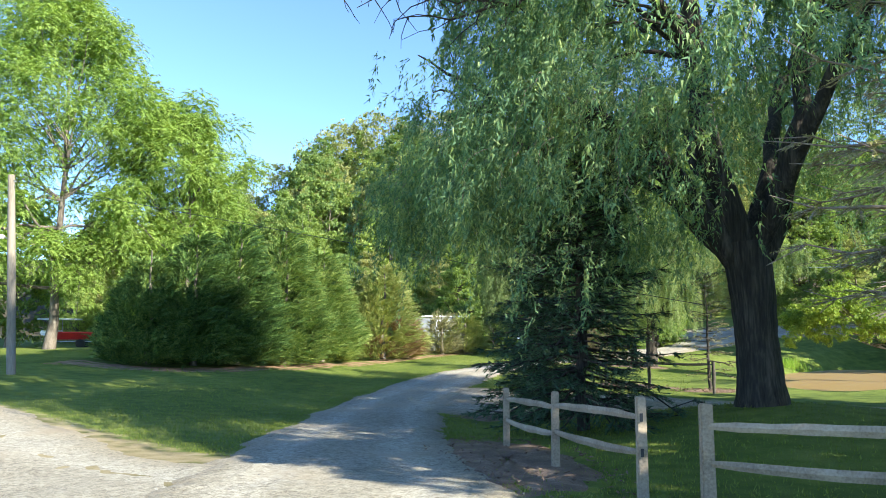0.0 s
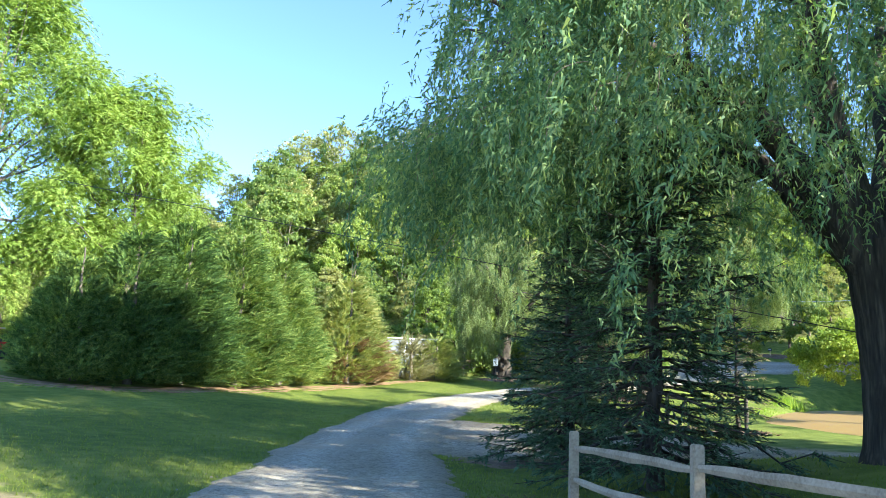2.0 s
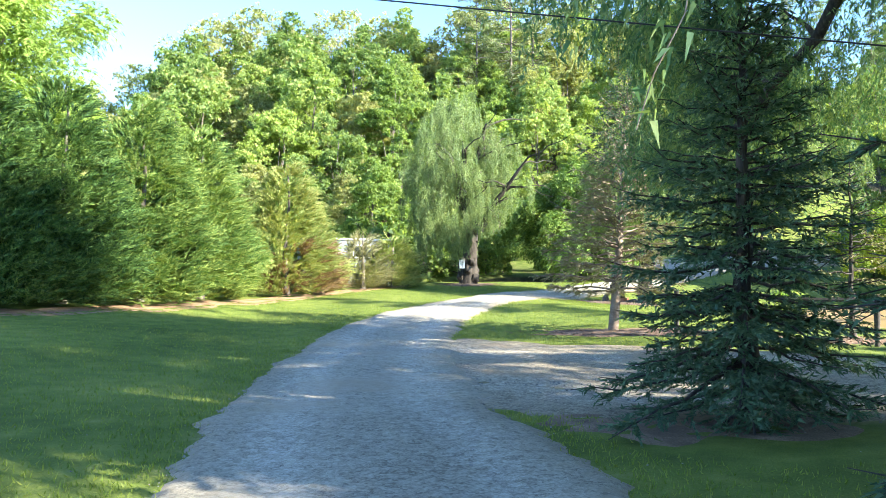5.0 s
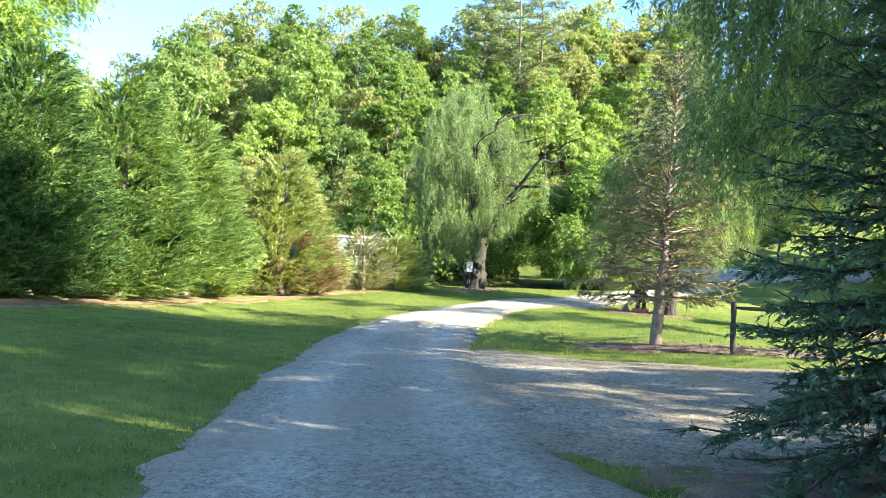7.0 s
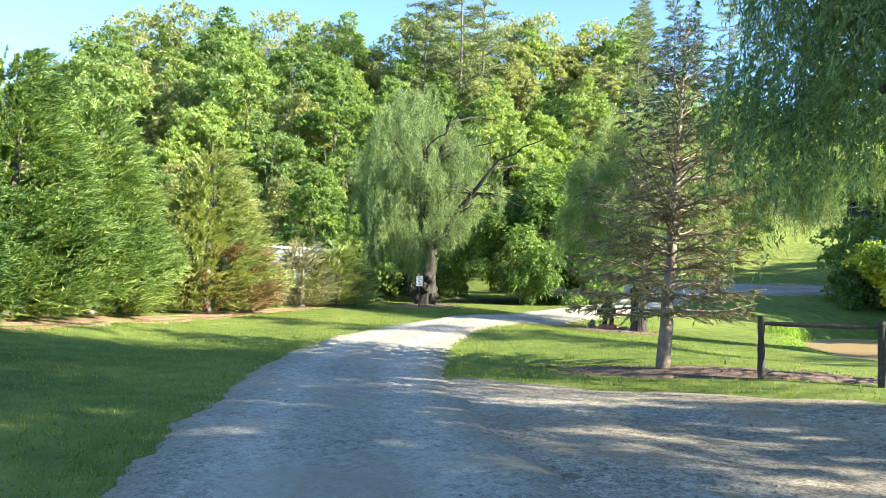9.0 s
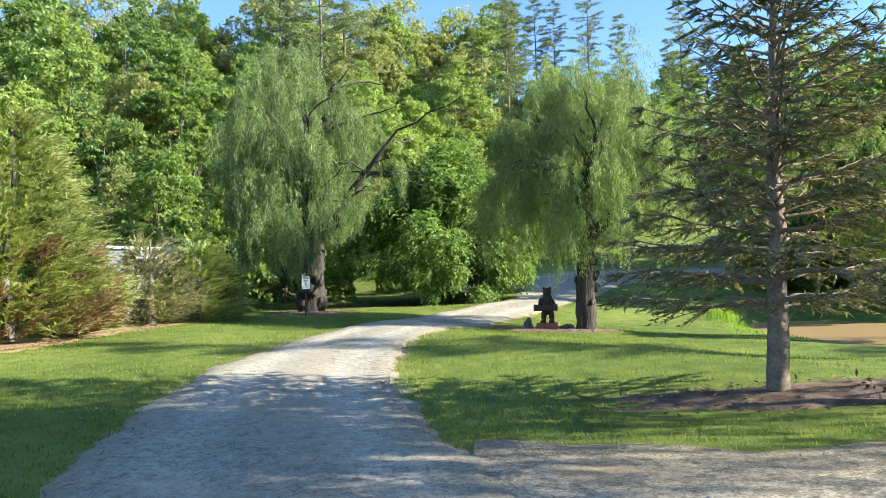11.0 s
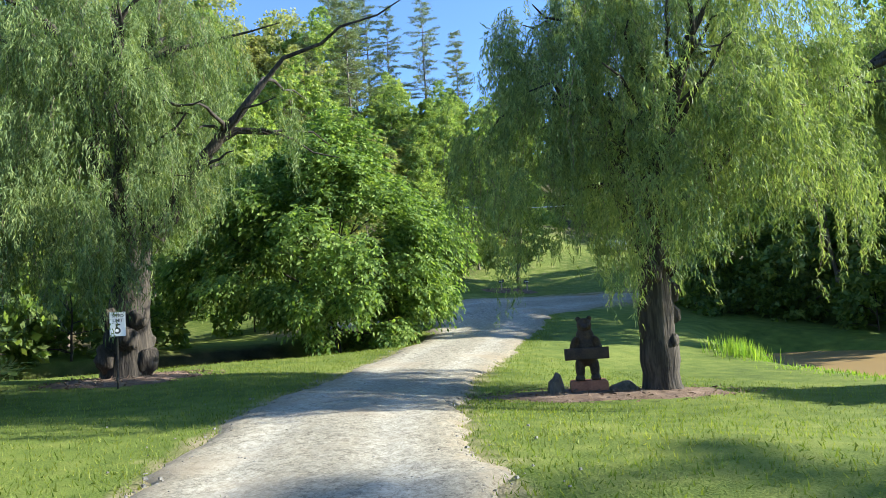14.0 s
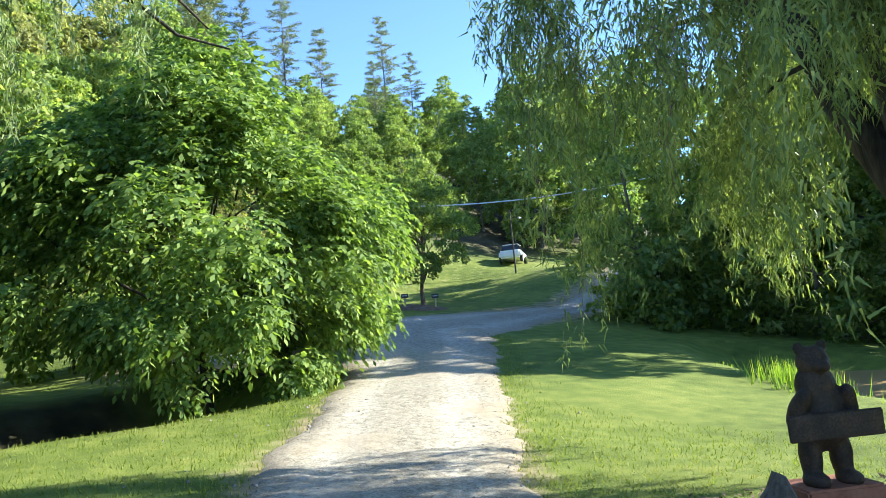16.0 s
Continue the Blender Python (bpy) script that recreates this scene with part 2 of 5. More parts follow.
M_GREY = rough_material("grey_metal", [(0.3, (0.25, 0.26, 0.27)), (0.6, (0.4, 0.41, 0.43))], 2, 20, 0.45, 0.05, 0.002, metal=0.4)
M_BLACK = rough_material("black_paint", [(0.3, (0.012, 0.012, 0.013)), (0.6, (0.03, 0.03, 0.032))], 4, 40, 0.5, 0.1, 0.002)
M_TAN = rough_material("tan_trim", [(0.3, (0.42, 0.27, 0.17)), (0.6, (0.6, 0.42, 0.28))], 3, 30, 0.7, 0.1, 0.003)
M_BLUEGREY = rough_material("blue_grey_siding", [(0.3, (0.10, 0.12, 0.14)), (0.6, (0.18, 0.20, 0.225))], 3, 30, 0.6, 0.1, 0.003)
M_RED = rough_material("red_plastic", [(0.3, (0.55, 0.02, 0.02)), (0.6, (0.72, 0.04, 0.03))], 3, 30, 0.4, 0.05, 0.002)
M_TYRE = rough_material("tyre_rubber", [(0.3, (0.012, 0.012, 0.012)), (0.6, (0.03, 0.03, 0.03))], 6, 40, 0.8, 0.2, 0.003)
M_ROOF = rough_material("pale_metal_roof", [(0.3, (0.45, 0.48, 0.52)), (0.6, (0.62, 0.65, 0.68))], 1, 12, 0.4, 0.1, 0.004, metal=0.2)
M_BRICKRED = rough_material("red_brown_wood_block", [(0.3, (0.20, 0.07, 0.04)), (0.6, (0.42, 0.17, 0.10))], 5, 30, 0.8, 0.4, 0.006)
M_GLASS, _n, _l = nodes_of("dark_window_glass")
_n["Principled BSDF"].inputs["Base Color"].default_value = (0.02, 0.025, 0.03, 1)
_n["Principled BSDF"].inputs["Roughness"].default_value = 0.06


def grass_material():
    """Mown lawn: two greens, straw-coloured worn ground along the drive, fine blade relief."""
    m, n, l = nodes_of("mown_lawn")
    bsdf = n["Principled BSDF"]
    tex = n.new("ShaderNodeTexCoord")
    big, fine, blade = (n.new("ShaderNodeTexNoise") for _ in range(3))
    for t, s, d in ((big, 0.22, 4), (fine, 2.2, 6), (blade, 42, 3)):
        t.inputs["Scale"].default_value, t.inputs["Detail"].default_value = s, d
        l.new(tex.outputs["Object"], t.inputs["Vector"])
    add = n.new("ShaderNodeMath")
    add.operation = "ADD"
    l.new(big.outputs["Fac"], add.inputs[0])
    l.new(fine.outputs["Fac"], add.inputs[1])
    s2 = n.new("ShaderNodeMath")
    s2.operation = "MULTIPLY_ADD"
    s2.inputs[1].default_value = 0.5
    l.new(blade.outputs["Fac"], s2.inputs[0])
    l.new(add.outputs[0], s2.inputs[2])
    sc = n.new("ShaderNodeMath")
    sc.operation = "MULTIPLY"
    sc.inputs[1].default_value = 0.4
    l.new(s2.outputs[0], sc.inputs[0])
    green = ramp_node(n, [(0.35, (0.060, 0.092, 0.015)), (0.5, (0.132, 0.172, 0.029)), (0.66, (0.23, 0.25, 0.056))])
    l.new(sc.outputs[0], green.inputs[0])
    dry = ramp_node(n, [(0.38, (0.12, 0.105, 0.05)), (0.5, (0.27, 0.22, 0.12)), (0.65, (0.40, 0.33, 0.21))])
    l.new(sc.outputs[0], dry.inputs[0])
    at = n.new("ShaderNodeAttribute")
    at.attribute_name = "wear"
    w = n.new("ShaderNodeMath")
    w.operation = "MULTIPLY_ADD"
    w.inputs[1].default_value = 1.3
    l.new(fine.outputs["Fac"], w.inputs[0])
    l.new(at.outputs["Fac"], w.inputs[2])
    step = n.new("ShaderNodeMapRange")
    step.inputs[1].default_value, step.inputs[2].default_value = 0.95, 1.5
    l.new(w.outputs[0], step.inputs[0])
    mix = n.new("ShaderNodeMix")
    mix.data_type = "RGBA"
    l.new(step.outputs[0], mix.inputs[0])
    l.new(green.outputs[0], mix.inputs[6])
    l.new(dry.outputs[0], mix.inputs[7])
    # leaf litter under the woods, and shade painted dark in the creek hollow
    wood, litter, floor_ = n.new("ShaderNodeAttribute"), ramp_node(n, [(0.38, (0.022, 0.02, 0.011)), (0.5, (0.055, 0.048, 0.026)), (0.65, (0.12, 0.095, 0.055))]), n.new("ShaderNodeMix")
    wood.attribute_name = "litter_and_shade"
    l.new(sc.outputs[0], litter.inputs[0])
    floor_.data_type = "RGBA"
    l.new(wood.outputs["Fac"], floor_.inputs[0])
    l.new(mix.outputs[2], floor_.inputs[6])
    l.new(litter.outputs[0], floor_.inputs[7])
    l.new(floor_.outputs[2], bsdf.inputs["Base Color"])
    bsdf.inputs["Roughness"].default_value = 0.9
    bsdf.inputs["Specular IOR Level"].default_value = 0.2
    bu = n.new("ShaderNodeBump")
    bu.inputs["Strength"].default_value, bu.inputs["Distance"].default_value = 0.9, 0.05
    l.new(s2.outputs[0], bu.inputs["Height"])
    l.new(bu.outputs[0], bsdf.inputs["Normal"])
    return m


M_GRASS = grass_material()
M_WATER, _n, _l = nodes_of("muddy_water")
_b = _n["Principled BSDF"]
_b.inputs["Base Color"].default_value = (0.30, 0.198, 0.078, 1)
_b.inputs["Roughness"].default_value = 0.45
_w, _u = _n.new("ShaderNodeTexNoise"), _n.new("ShaderNodeBump")
_w.inputs["Scale"].default_value = 3.0
_u.inputs["Strength"].default_value, _u.inputs["Distance"].default_value = 0.12, 0.02
_l.new(_w.outputs["Fac"], _u.inputs["Height"])
_l.new(_u.outputs[0], _b.inputs["Normal"])


# ---- mesh helpers ----
def empty(name, x, y, z, label, category, group="", kind="", turn=0.0):
    ob = new(name)
    ob.empty_display_size = 0.2
    ob.matrix_basis = pose(x, y, z, 0, 0, turn)
    return tagged(ob, label, category, group, kind)


def link_mesh(name, me, material, parent=None, label=""):
    me.materials.append(material)
    ob = new(name, me)
    if parent:
        ob.parent = parent
    return tagged(ob, label) if label else ob


def raw_mesh(name, verts, faces, smooth=True):
    """A mesh from arrays; faces all have the same number of corners."""
    verts, faces = np.asarray(verts, np.float32), np.asarray(faces, np.int32)
    me = bpy.data.meshes.new(name)
    n, k = faces.shape
    me.vertices.add(len(verts))
    me.vertices.foreach_set("co", verts.ravel())
    me.loops.add(n * k)
    me.loops.foreach_set("vertex_index", faces.ravel())
    me.polygons.add(n)
    me.polygons.foreach_set("loop_start", np.arange(0, n * k, k, dtype=np.int32))
    me.polygons.foreach_set("use_smooth", np.full(n, smooth))
    me.update(calc_edges=True)
    return me


def part(name, bm, material, parent=None, label="", smooth=False):
    me = bpy.data.meshes.new(name)
    bm.normal_update()
    bm.to_mesh(me)
    bm.free()
    if smooth:
        me.polygons.foreach_set("use_smooth", np.ones(len(me.polygons), bool))
    return link_mesh(name, me, material, parent, label)


def add_box(bm, cx, cy, cz, sx, sy, sz, bevel=0.0, m=None):
    made = bmesh.ops.create_cube(bm, size=1.0)["verts"]
    bmesh.ops.scale(bm, vec=(sx, sy, sz), verts=made)
    if bevel:
        es = list({e for v in made for e in v.link_edges})
        r = bmesh.ops.bevel(bm, geom=es, offset=bevel, segments=2, affect="EDGES")
        made = list({v for f in r["faces"] for v in f.verts} | {v for v in made if v.is_valid})
    bmesh.ops.translate(bm, vec=(cx, cy, cz), verts=made)
    if m is not None:
        bmesh.ops.transform(bm, matrix=m, verts=made)
    return made


def box(name, cx, cy, cz, sx, sy, sz, material, parent=None, bevel=0.01, label="", m=None):
    bm = bmesh.new()
    add_box(bm, cx, cy, cz, sx, sy, sz, bevel, m)
    return part(name, bm, material, parent, label)


def tubes(lines, sides=6):
    """Tapered limbs. lines: (points (n, 3), radii (n,)). Returns verts and quad faces."""
    vs, fs, base = [], [], 0
    ang = np.linspace(0, 2 * np.pi, sides, endpoint=False)
    for pts, rad in lines:
        pts, rad = np.asarray(pts, float), np.asarray(rad, float)
        d = np.gradient(pts, axis=0)
        d /= np.linalg.norm(d, axis=1)[:, None] + 1e-9
        ref = np.where(np.abs(d[:, 2:3]) > 0.9, [[1.0, 0, 0]], [[0, 0, 1.0]])
        u = np.cross(d, ref)
        u /= np.linalg.norm(u, axis=1)[:, None] + 1e-9
        for k in range(1, len(u)):
            u[k] = u[k - 1] - d[k] * (u[k - 1] @ d[k])
            u[k] /= np.linalg.norm(u[k]) + 1e-9
        w = np.cross(d, u)
        ring = pts[:, None] + rad[:, None, None] * (np.cos(ang)[None, :, None] * u[:, None] + np.sin(ang)[None, :, None] * w[:, None])
        n = len(pts)
        vs.append(ring.reshape(-1, 3))
        a, b = np.meshgrid(np.arange(n - 1), np.arange(sides), indexing="ij")
        c = (b + 1) % sides
        fs.append(np.stack([a * sides + b, a * sides + c, (a + 1) * sides + c, (a + 1) * sides + b], -1).reshape(-1, 4) + base)
        base += n * sides
    return np.concatenate(vs), np.concatenate(fs)


def tube_part(name, lines, material, parent=None, sides=6, label=""):
    return link_mesh(name, raw_mesh(name, *tubes(lines, sides)), material, parent, label)


def unit(v):
    return v / (np.linalg.norm(v, axis=-1, keepdims=True) + 1e-9)


def leaf_mesh(name, p, d, length, width, flat=None, widest=0.45, slim=False, loose=0.5):
    """Pointed leaves: from p along d, one small blade each; flat: the blade's rough normal; slim: needles and narrow leaves, three-cornered."""
    n = len(p)
    d = unit(d)
    ref = rng.normal(size=(n, 3)) if flat is None else unit(flat) + loose * rng.normal(size=(n, 3))
    s = unit(np.cross(d, ref))
    length, width = np.broadcast_to(length, n)[:, None], np.broadcast_to(width, n)[:, None]
    if slim:
        v = np.stack([p + s * width / 2, p + d * length, p - s * width / 2], 1).reshape(-1, 3)
        return raw_mesh(name, v, np.arange(3 * n).reshape(n, 3), False)
    mid = p + d * length * widest
    v = np.stack([p, mid + s * width / 2, p + d * length, mid - s * width / 2], 1).reshape(-1, 3)
    return raw_mesh(name, v, np.arange(4 * n).reshape(n, 4), False)


def wander(a, b, n, amount, sag=0.0):
    """A bent line from a to b."""
    t = np.linspace(0, 1, n)[:, None]
    a, b = np.asarray(a, float), np.asarray(b, float)
    far = np.linalg.norm(b - a)
    off = np.cumsum(rng.normal(size=(n, 3)), 0) * amount * far / n
    off -= off[0] + (off[-1] - off[0]) * t
    pts = a + (b - a) * t + off
    pts[:, 2] += sag * far * (4 * t * (1 - t))[:, 0]
    return pts


# ---- the lie of the land ----
_py = np.arange(-60, 140, 0.5)
_pz = np.interp(_py, [-60, -30, 0, 8, 12, 20, 26, 31, 36, 43, 50, 56, 62, 75, 140], [0.3, 0.2, 0.0, -0.3, -0.5, -0.8, -0.86, -0.78, -0.58, -0.26, 0.10, 0.46, 0.8, 1.3, 3.0])
_pz = np.convolve(np.pad(_pz, 6, mode="edge"), np.ones(13) / 13, "valid")

DRIVE = [(-0.3, -12), (-0.7, 0), (-1.2, 8), (-1.9, 15), (-1.9, 22), (-1.25, 28), (-0.1, 33.6), (1.72, 38.3), (4.8, 43.15), (9.75, 48.15), (14.75, 51.9), (19.3, 55.3), (23.5, 59.2)]
ARM_WEST = [(-1.5, 6.5), (-5, 9.5), (-9, 13.0), (-15, 18.0), (-26, 25), (-42, 32)]
CROSS = [(17, 62.6), (20.5, 60.6), (24, 59.2), (28, 59.7), (33, 60.4), (38, 61.0), (48, 62.3), (62, 66)]
LOT = [(-0.9, 27.2), (1.6, 25.8), (5.0, 22.8), (11.0, 18.6)]


def spline(points, step=0.3):
    p = np.array(points, float)
    s = np.r_[0, np.cumsum(np.linalg.norm(np.diff(p, axis=0), axis=1))]
    q = np.arange(0, s[-1], step)
    out = np.stack([np.interp(q, s, p[:, k]) for k in (0, 1)], 1)
    for _ in range(round(26 * (0.3 / step) ** 2)):
        out[1:-1] = (out[:-2] + 2 * out[1:-1] + out[2:]) / 4
    return out


STRAW = [(-17.5, 34.0), (-14, 33.4), (-10.5, 35.2), (-7.5, 38.6), (-5.3, 42.2), (-3.2, 44.9), (-0.6, 48.6), (2.2, 51.3)]
STRAW_L = spline(STRAW)
DRIVE_L, WEST_L, CROSS_L, LOT_L = spline(DRIVE, 0.15), spline(ARM_WEST), spline(CROSS), spline(LOT)


def line_distance(x, y, line):
    x, y = np.asarray(x, float), np.asarray(y, float)
    best = np.full(x.shape, 1e9)
    for px, py in line[::2]:
        best = np.minimum(best, (x - px) ** 2 + (y - py) ** 2)
    return np.sqrt(best)


def ease(v, a, b):
    t = np.clip((v - a) / (b - a), 0, 1)
    return t * t * (3 - 2 * t)


POND = (21.8, 39.9, 12.0, 3.7)
WATER_Z = -0.9


def ground_z(x, y):
    x, y = np.asarray(x, float), np.asarray(y, float)
    z = np.interp(y, _py, _pz)
    z = z + 0.42 * ease(-x, 3.5, 11) * ease(y, 8, 20) * (1 - ease(y, 40, 55))
    z = z + 0.45 * ease(-x, 10.5, 18) * ease(y, 14, 26) * (1 - ease(y, 45, 60))
    z = z + 0.22 * ease(x, 2.5, 7) * ease(y, 6, 14) * (1 - ease(y, 36, 46))
    z = z + 0.118 * ease(x, 12, 26) * np.clip(y - 51, 0, 16)
    z = z + 0.5 * np.exp(-((x - 6.8) / 3.6) ** 2 - ((y - 15.0) / 4.0) ** 2)
    z = z - (0.30 * ease(x, 6.5, 11) + 0.20 * ease(x, 12.5, 16)) * ease(y, 29, 37) * (1 - ease(y, 46, 52))
    # pond basin and its far bank
    px, py, rx, ry = POND
    r = np.sqrt(((0.55 * (x - px) + 0.835 * (y - py)) / rx) ** 2 + ((0.835 * (x - px) - 0.55 * (y - py)) / ry) ** 2)
    z = z + (WATER_Z - 0.5 - z) * (1 - ease(r, 0.72, 1.22))
    z = z + 2.6 * ease(x, 38, 56) * ease(y, 20, 45)
    # creek hollow
    c = np.abs(y - (57.2 + 0.35 * np.sin(x * 0.4)))
    z = z - 1.7 * (1 - ease(c, 0.8, 3.0)) * (1 - ease(x, 13.0, 16.5)) * ease(x, -16, -8)
    # wooded hill
    up = np.clip(y - 68, 0, 62)
    z = z + 0.40 * (1 - 0.6 * ease(x, 72, 112)) * up * ease(up, 0, 24) * np.clip(1.0 + 0.025 * (x + 8), 0.42, 1.0 + 0.0015 * np.maximum(x, 0))
    z = z + 0.13 * np.clip(x - 62, 0, 80) * ease(y, 10, 60) + 0.05 * np.clip(-x - 35, 0, 60)
    return z + 0.03 * np.sin(0.9 * x + 0.4 * y) * np.sin(0.7 * y - 0.3 * x)


def gz(x, y):
    return float(ground_z(x, y))


def axis(lo, hi, step, reach):
    inner = list(np.arange(lo, hi + step, step))
    out, s = [], step
    while (out[-1] if out else 0) < reach:
        s *= 1.35
        out.append((out[-1] if out else 0) + s)
    return np.array([lo - v for v in out[::-1]] + inner + [hi + v for v in out])


gx, gy = axis(-28, 46, 0.5, 2500), axis(-8, 72, 0.5, 2500)
GX, GY = np.meshgrid(gx, gy)
GZ = ground_z(GX, GY)
w = len(gx)
ii, jj = np.meshgrid(np.arange(len(gy) - 1), np.arange(w - 1), indexing="ij")
cells = np.stack([ii * w + jj, ii * w + jj + 1, (ii + 1) * w + jj + 1, (ii + 1) * w + jj], -1).reshape(-1, 4)
me = raw_mesh("ground", np.stack([GX, GY, GZ], -1).reshape(-1, 3), cells)
wear = np.maximum.reduce([1 - np.clip((line_distance(GX, GY, l) - hw) / reach, 0, 1) for l, hw, reach in
                          ((DRIVE_L, 1.35, 0.6), (WEST_L, 3.0, 0.7), (CROSS_L, 2.0, 1.2), (LOT_L[8:], 2.6, 1.6))])
wear = np.maximum(wear, ease(GY, 64, 70) * 0.25)
at = me.attributes.new("wear", "FLOAT", "POINT")
at.data.foreach_set("value", (0.92 * wear).astype(np.float32).ravel())
wood = ease(GY, 62, 68) * (1 - ease(GX, 10, 16) * (1 - ease(GY, 74, 80)))
bearing, reach = np.degrees(np.arctan2(GX - 6.4, GY - 44)), np.hypot(GX - 6.4, GY - 44)
wood = wood * (1 - ease(bearing, 44, 47) * (1 - ease(bearing, 63, 66)) * (1 - ease(reach, 58, 62)))
# creek hollow by the bush: shade painted in with the dark litter colour
wood = np.maximum(wood, (1 - ease(np.abs(GY - 57.4), 1.9, 3.0)) * (1 - ease(GX, 13.0, 15.0)) * ease(GX, -14, -9))
at = me.attributes.new("litter_and_shade", "FLOAT", "POINT")
at.data.foreach_set("value", wood.astype(np.float32).ravel())
ground = link_mesh("ground", me, M_GRASS)
tagged(ground, "mown green lawn with straw-coloured worn edges", "lawn", kind="structure")


def road(name, line, half, label, lift=0.02, crown=0.03, material=None, category="gravel road", rough=1.0):
    """A gravel strip that lies on the land, ragged at both edges, its rims turned down into the soil."""
    d = np.gradient(line, axis=0)
    d /= np.linalg.norm(d, axis=1)[:, None]
    side = np.stack([d[:, 1], -d[:, 0]], 1)
    v = np.linspace(-1, 1, 19)
    n = len(line)
    half = np.interp(np.linspace(0, 1, n), np.linspace(0, 1, len(half)), half)
    rag = [rough * (np.convolve(rng.normal(size=n + 24), np.ones(9) / 9, "same")[12:-12] * 0.30 + 0.12 * np.convolve(rng.normal(size=n + 2), [0.5, 0.5, 0.5], "valid")) for _ in range(2)]
    ws = np.where(v[None] < 0, half[:, None] + rag[0][:, None], half[:, None] + rag[1][:, None]) * v[None]
    P = line[:, None] + side[:, None] * ws[..., None]
    z = ground_z(P[..., 0], P[..., 1]) + lift + crown * (1 - v[None] ** 2) + 0.008 * rng.normal(size=P.shape[:2])
    z[:, [0, -1]] -= 0.06
    z -= 0.02 * np.exp(-((np.abs(v[None]) - 0.45) / 0.12) ** 2)
    k = len(v)
    a, b = np.meshgrid(np.arange(n - 1), np.arange(k - 1), indexing="ij")
    f = np.stack([a * k + b, a * k + b + 1, (a + 1) * k + b + 1, (a + 1) * k + b], -1).reshape(-1, 4)
    me = raw_mesh(name, np.concatenate([P, z[..., None]], -1).reshape(-1, 3), f)
    rim = me.attributes.new("rim", "FLOAT", "POINT")
    rim.data.foreach_set("value", np.tile(np.abs(v), n).astype(np.float32))
    ob = link_mesh(name, me, material or M_GRAVEL)
    return tagged(ob, label, category, kind="structure")


DRIVE_HALF = [3.0, 2.6, 2.2, 1.9, 1.9, 1.7, 1.5, 1.4, 1.7, 2.6]
road("road", DRIVE_L, DRIVE_HALF, "pale crushed-limestone driveway with ragged edges", 0.05, rough=0.55)
road("road_side_arm", WEST_L, [2.0, 3.6, 3.4, 3.0], "wide gravel arm branching off the driveway", 0.022, 0.0)
road("road_cross", CROSS_L, [1.2, 1.7, 3.2, 2.7, 2.0, 1.6, 1.4, 1.4, 1.4, 1.4, 1.5, 1.6, 1.6], "grey gravel lane crossing behind the pond", 0.012)
road("parking_apron", LOT_L, [4.8, 4.2, 2.8, 2.5], "shaded brown-grey gravel parking apron beside the driveway", 0.032, 0.0, material=M_GRAVEL_DARK)


def bed(name, x, y, rx, ry, material, label, turn=0.0, rise=0.07, category="mulch bed"):
    """A loose heap of mulch with an uneven rim."""
    n, k = 40, 7
    a = np.linspace(0, 2 * np.pi, n, endpoint=False)
    edge = 1 + 0.20 * np.convolve(np.tile(rng.normal(size=n), 3), np.ones(3) / 3, "same")[n:2 * n]
    c, s = math.cos(radians(turn)), math.sin(radians(turn))
    V = []
    for r in np.linspace(0.04, 1, k):
        px, py = rx * r * edge * np.cos(a), ry * r * edge * np.sin(a)
        X, Y = x + c * px - s * py, y + s * px + c * py
        V.append(np.stack([X, Y, ground_z(X, Y) + (rise * (1 - r ** 3) if r < 1 else -0.04) + 0.012 * rng.normal(size=n)], 1))
    i, j = np.meshgrid(np.arange(k - 1), np.arange(n), indexing="ij")
    f = np.stack([i * n + j, (i + 1) * n + j, (i + 1) * n + (j + 1) % n, i * n + (j + 1) % n], -1).reshape(-1, 4)
    ob = link_mesh(name, raw_mesh(name, np.concatenate(V), f), material)
    return tagged(ob, label, category, kind="structure")


# pond
a = np.linspace(0, 2 * np.pi, 64, endpoint=False)
ra, rb = POND[2] * 1.2 * np.cos(a), POND[3] * 1.2 * np.sin(a)
ring = np.stack([POND[0] + 0.55 * ra + 0.835 * rb, POND[1] + 0.835 * ra - 0.55 * rb, np.full(64, WATER_Z)], 1)[::-1]
bm = bmesh.new()
bm.faces.new([bm.verts.new(v) for v in ring])
tagged(part("water", bm, M_WATER), "muddy brown still pond water", "pond", kind="structure")


# ---- trees ----
def spread(n, sharp=1.0):
    return unit(rng.normal(size=(n, 3)))


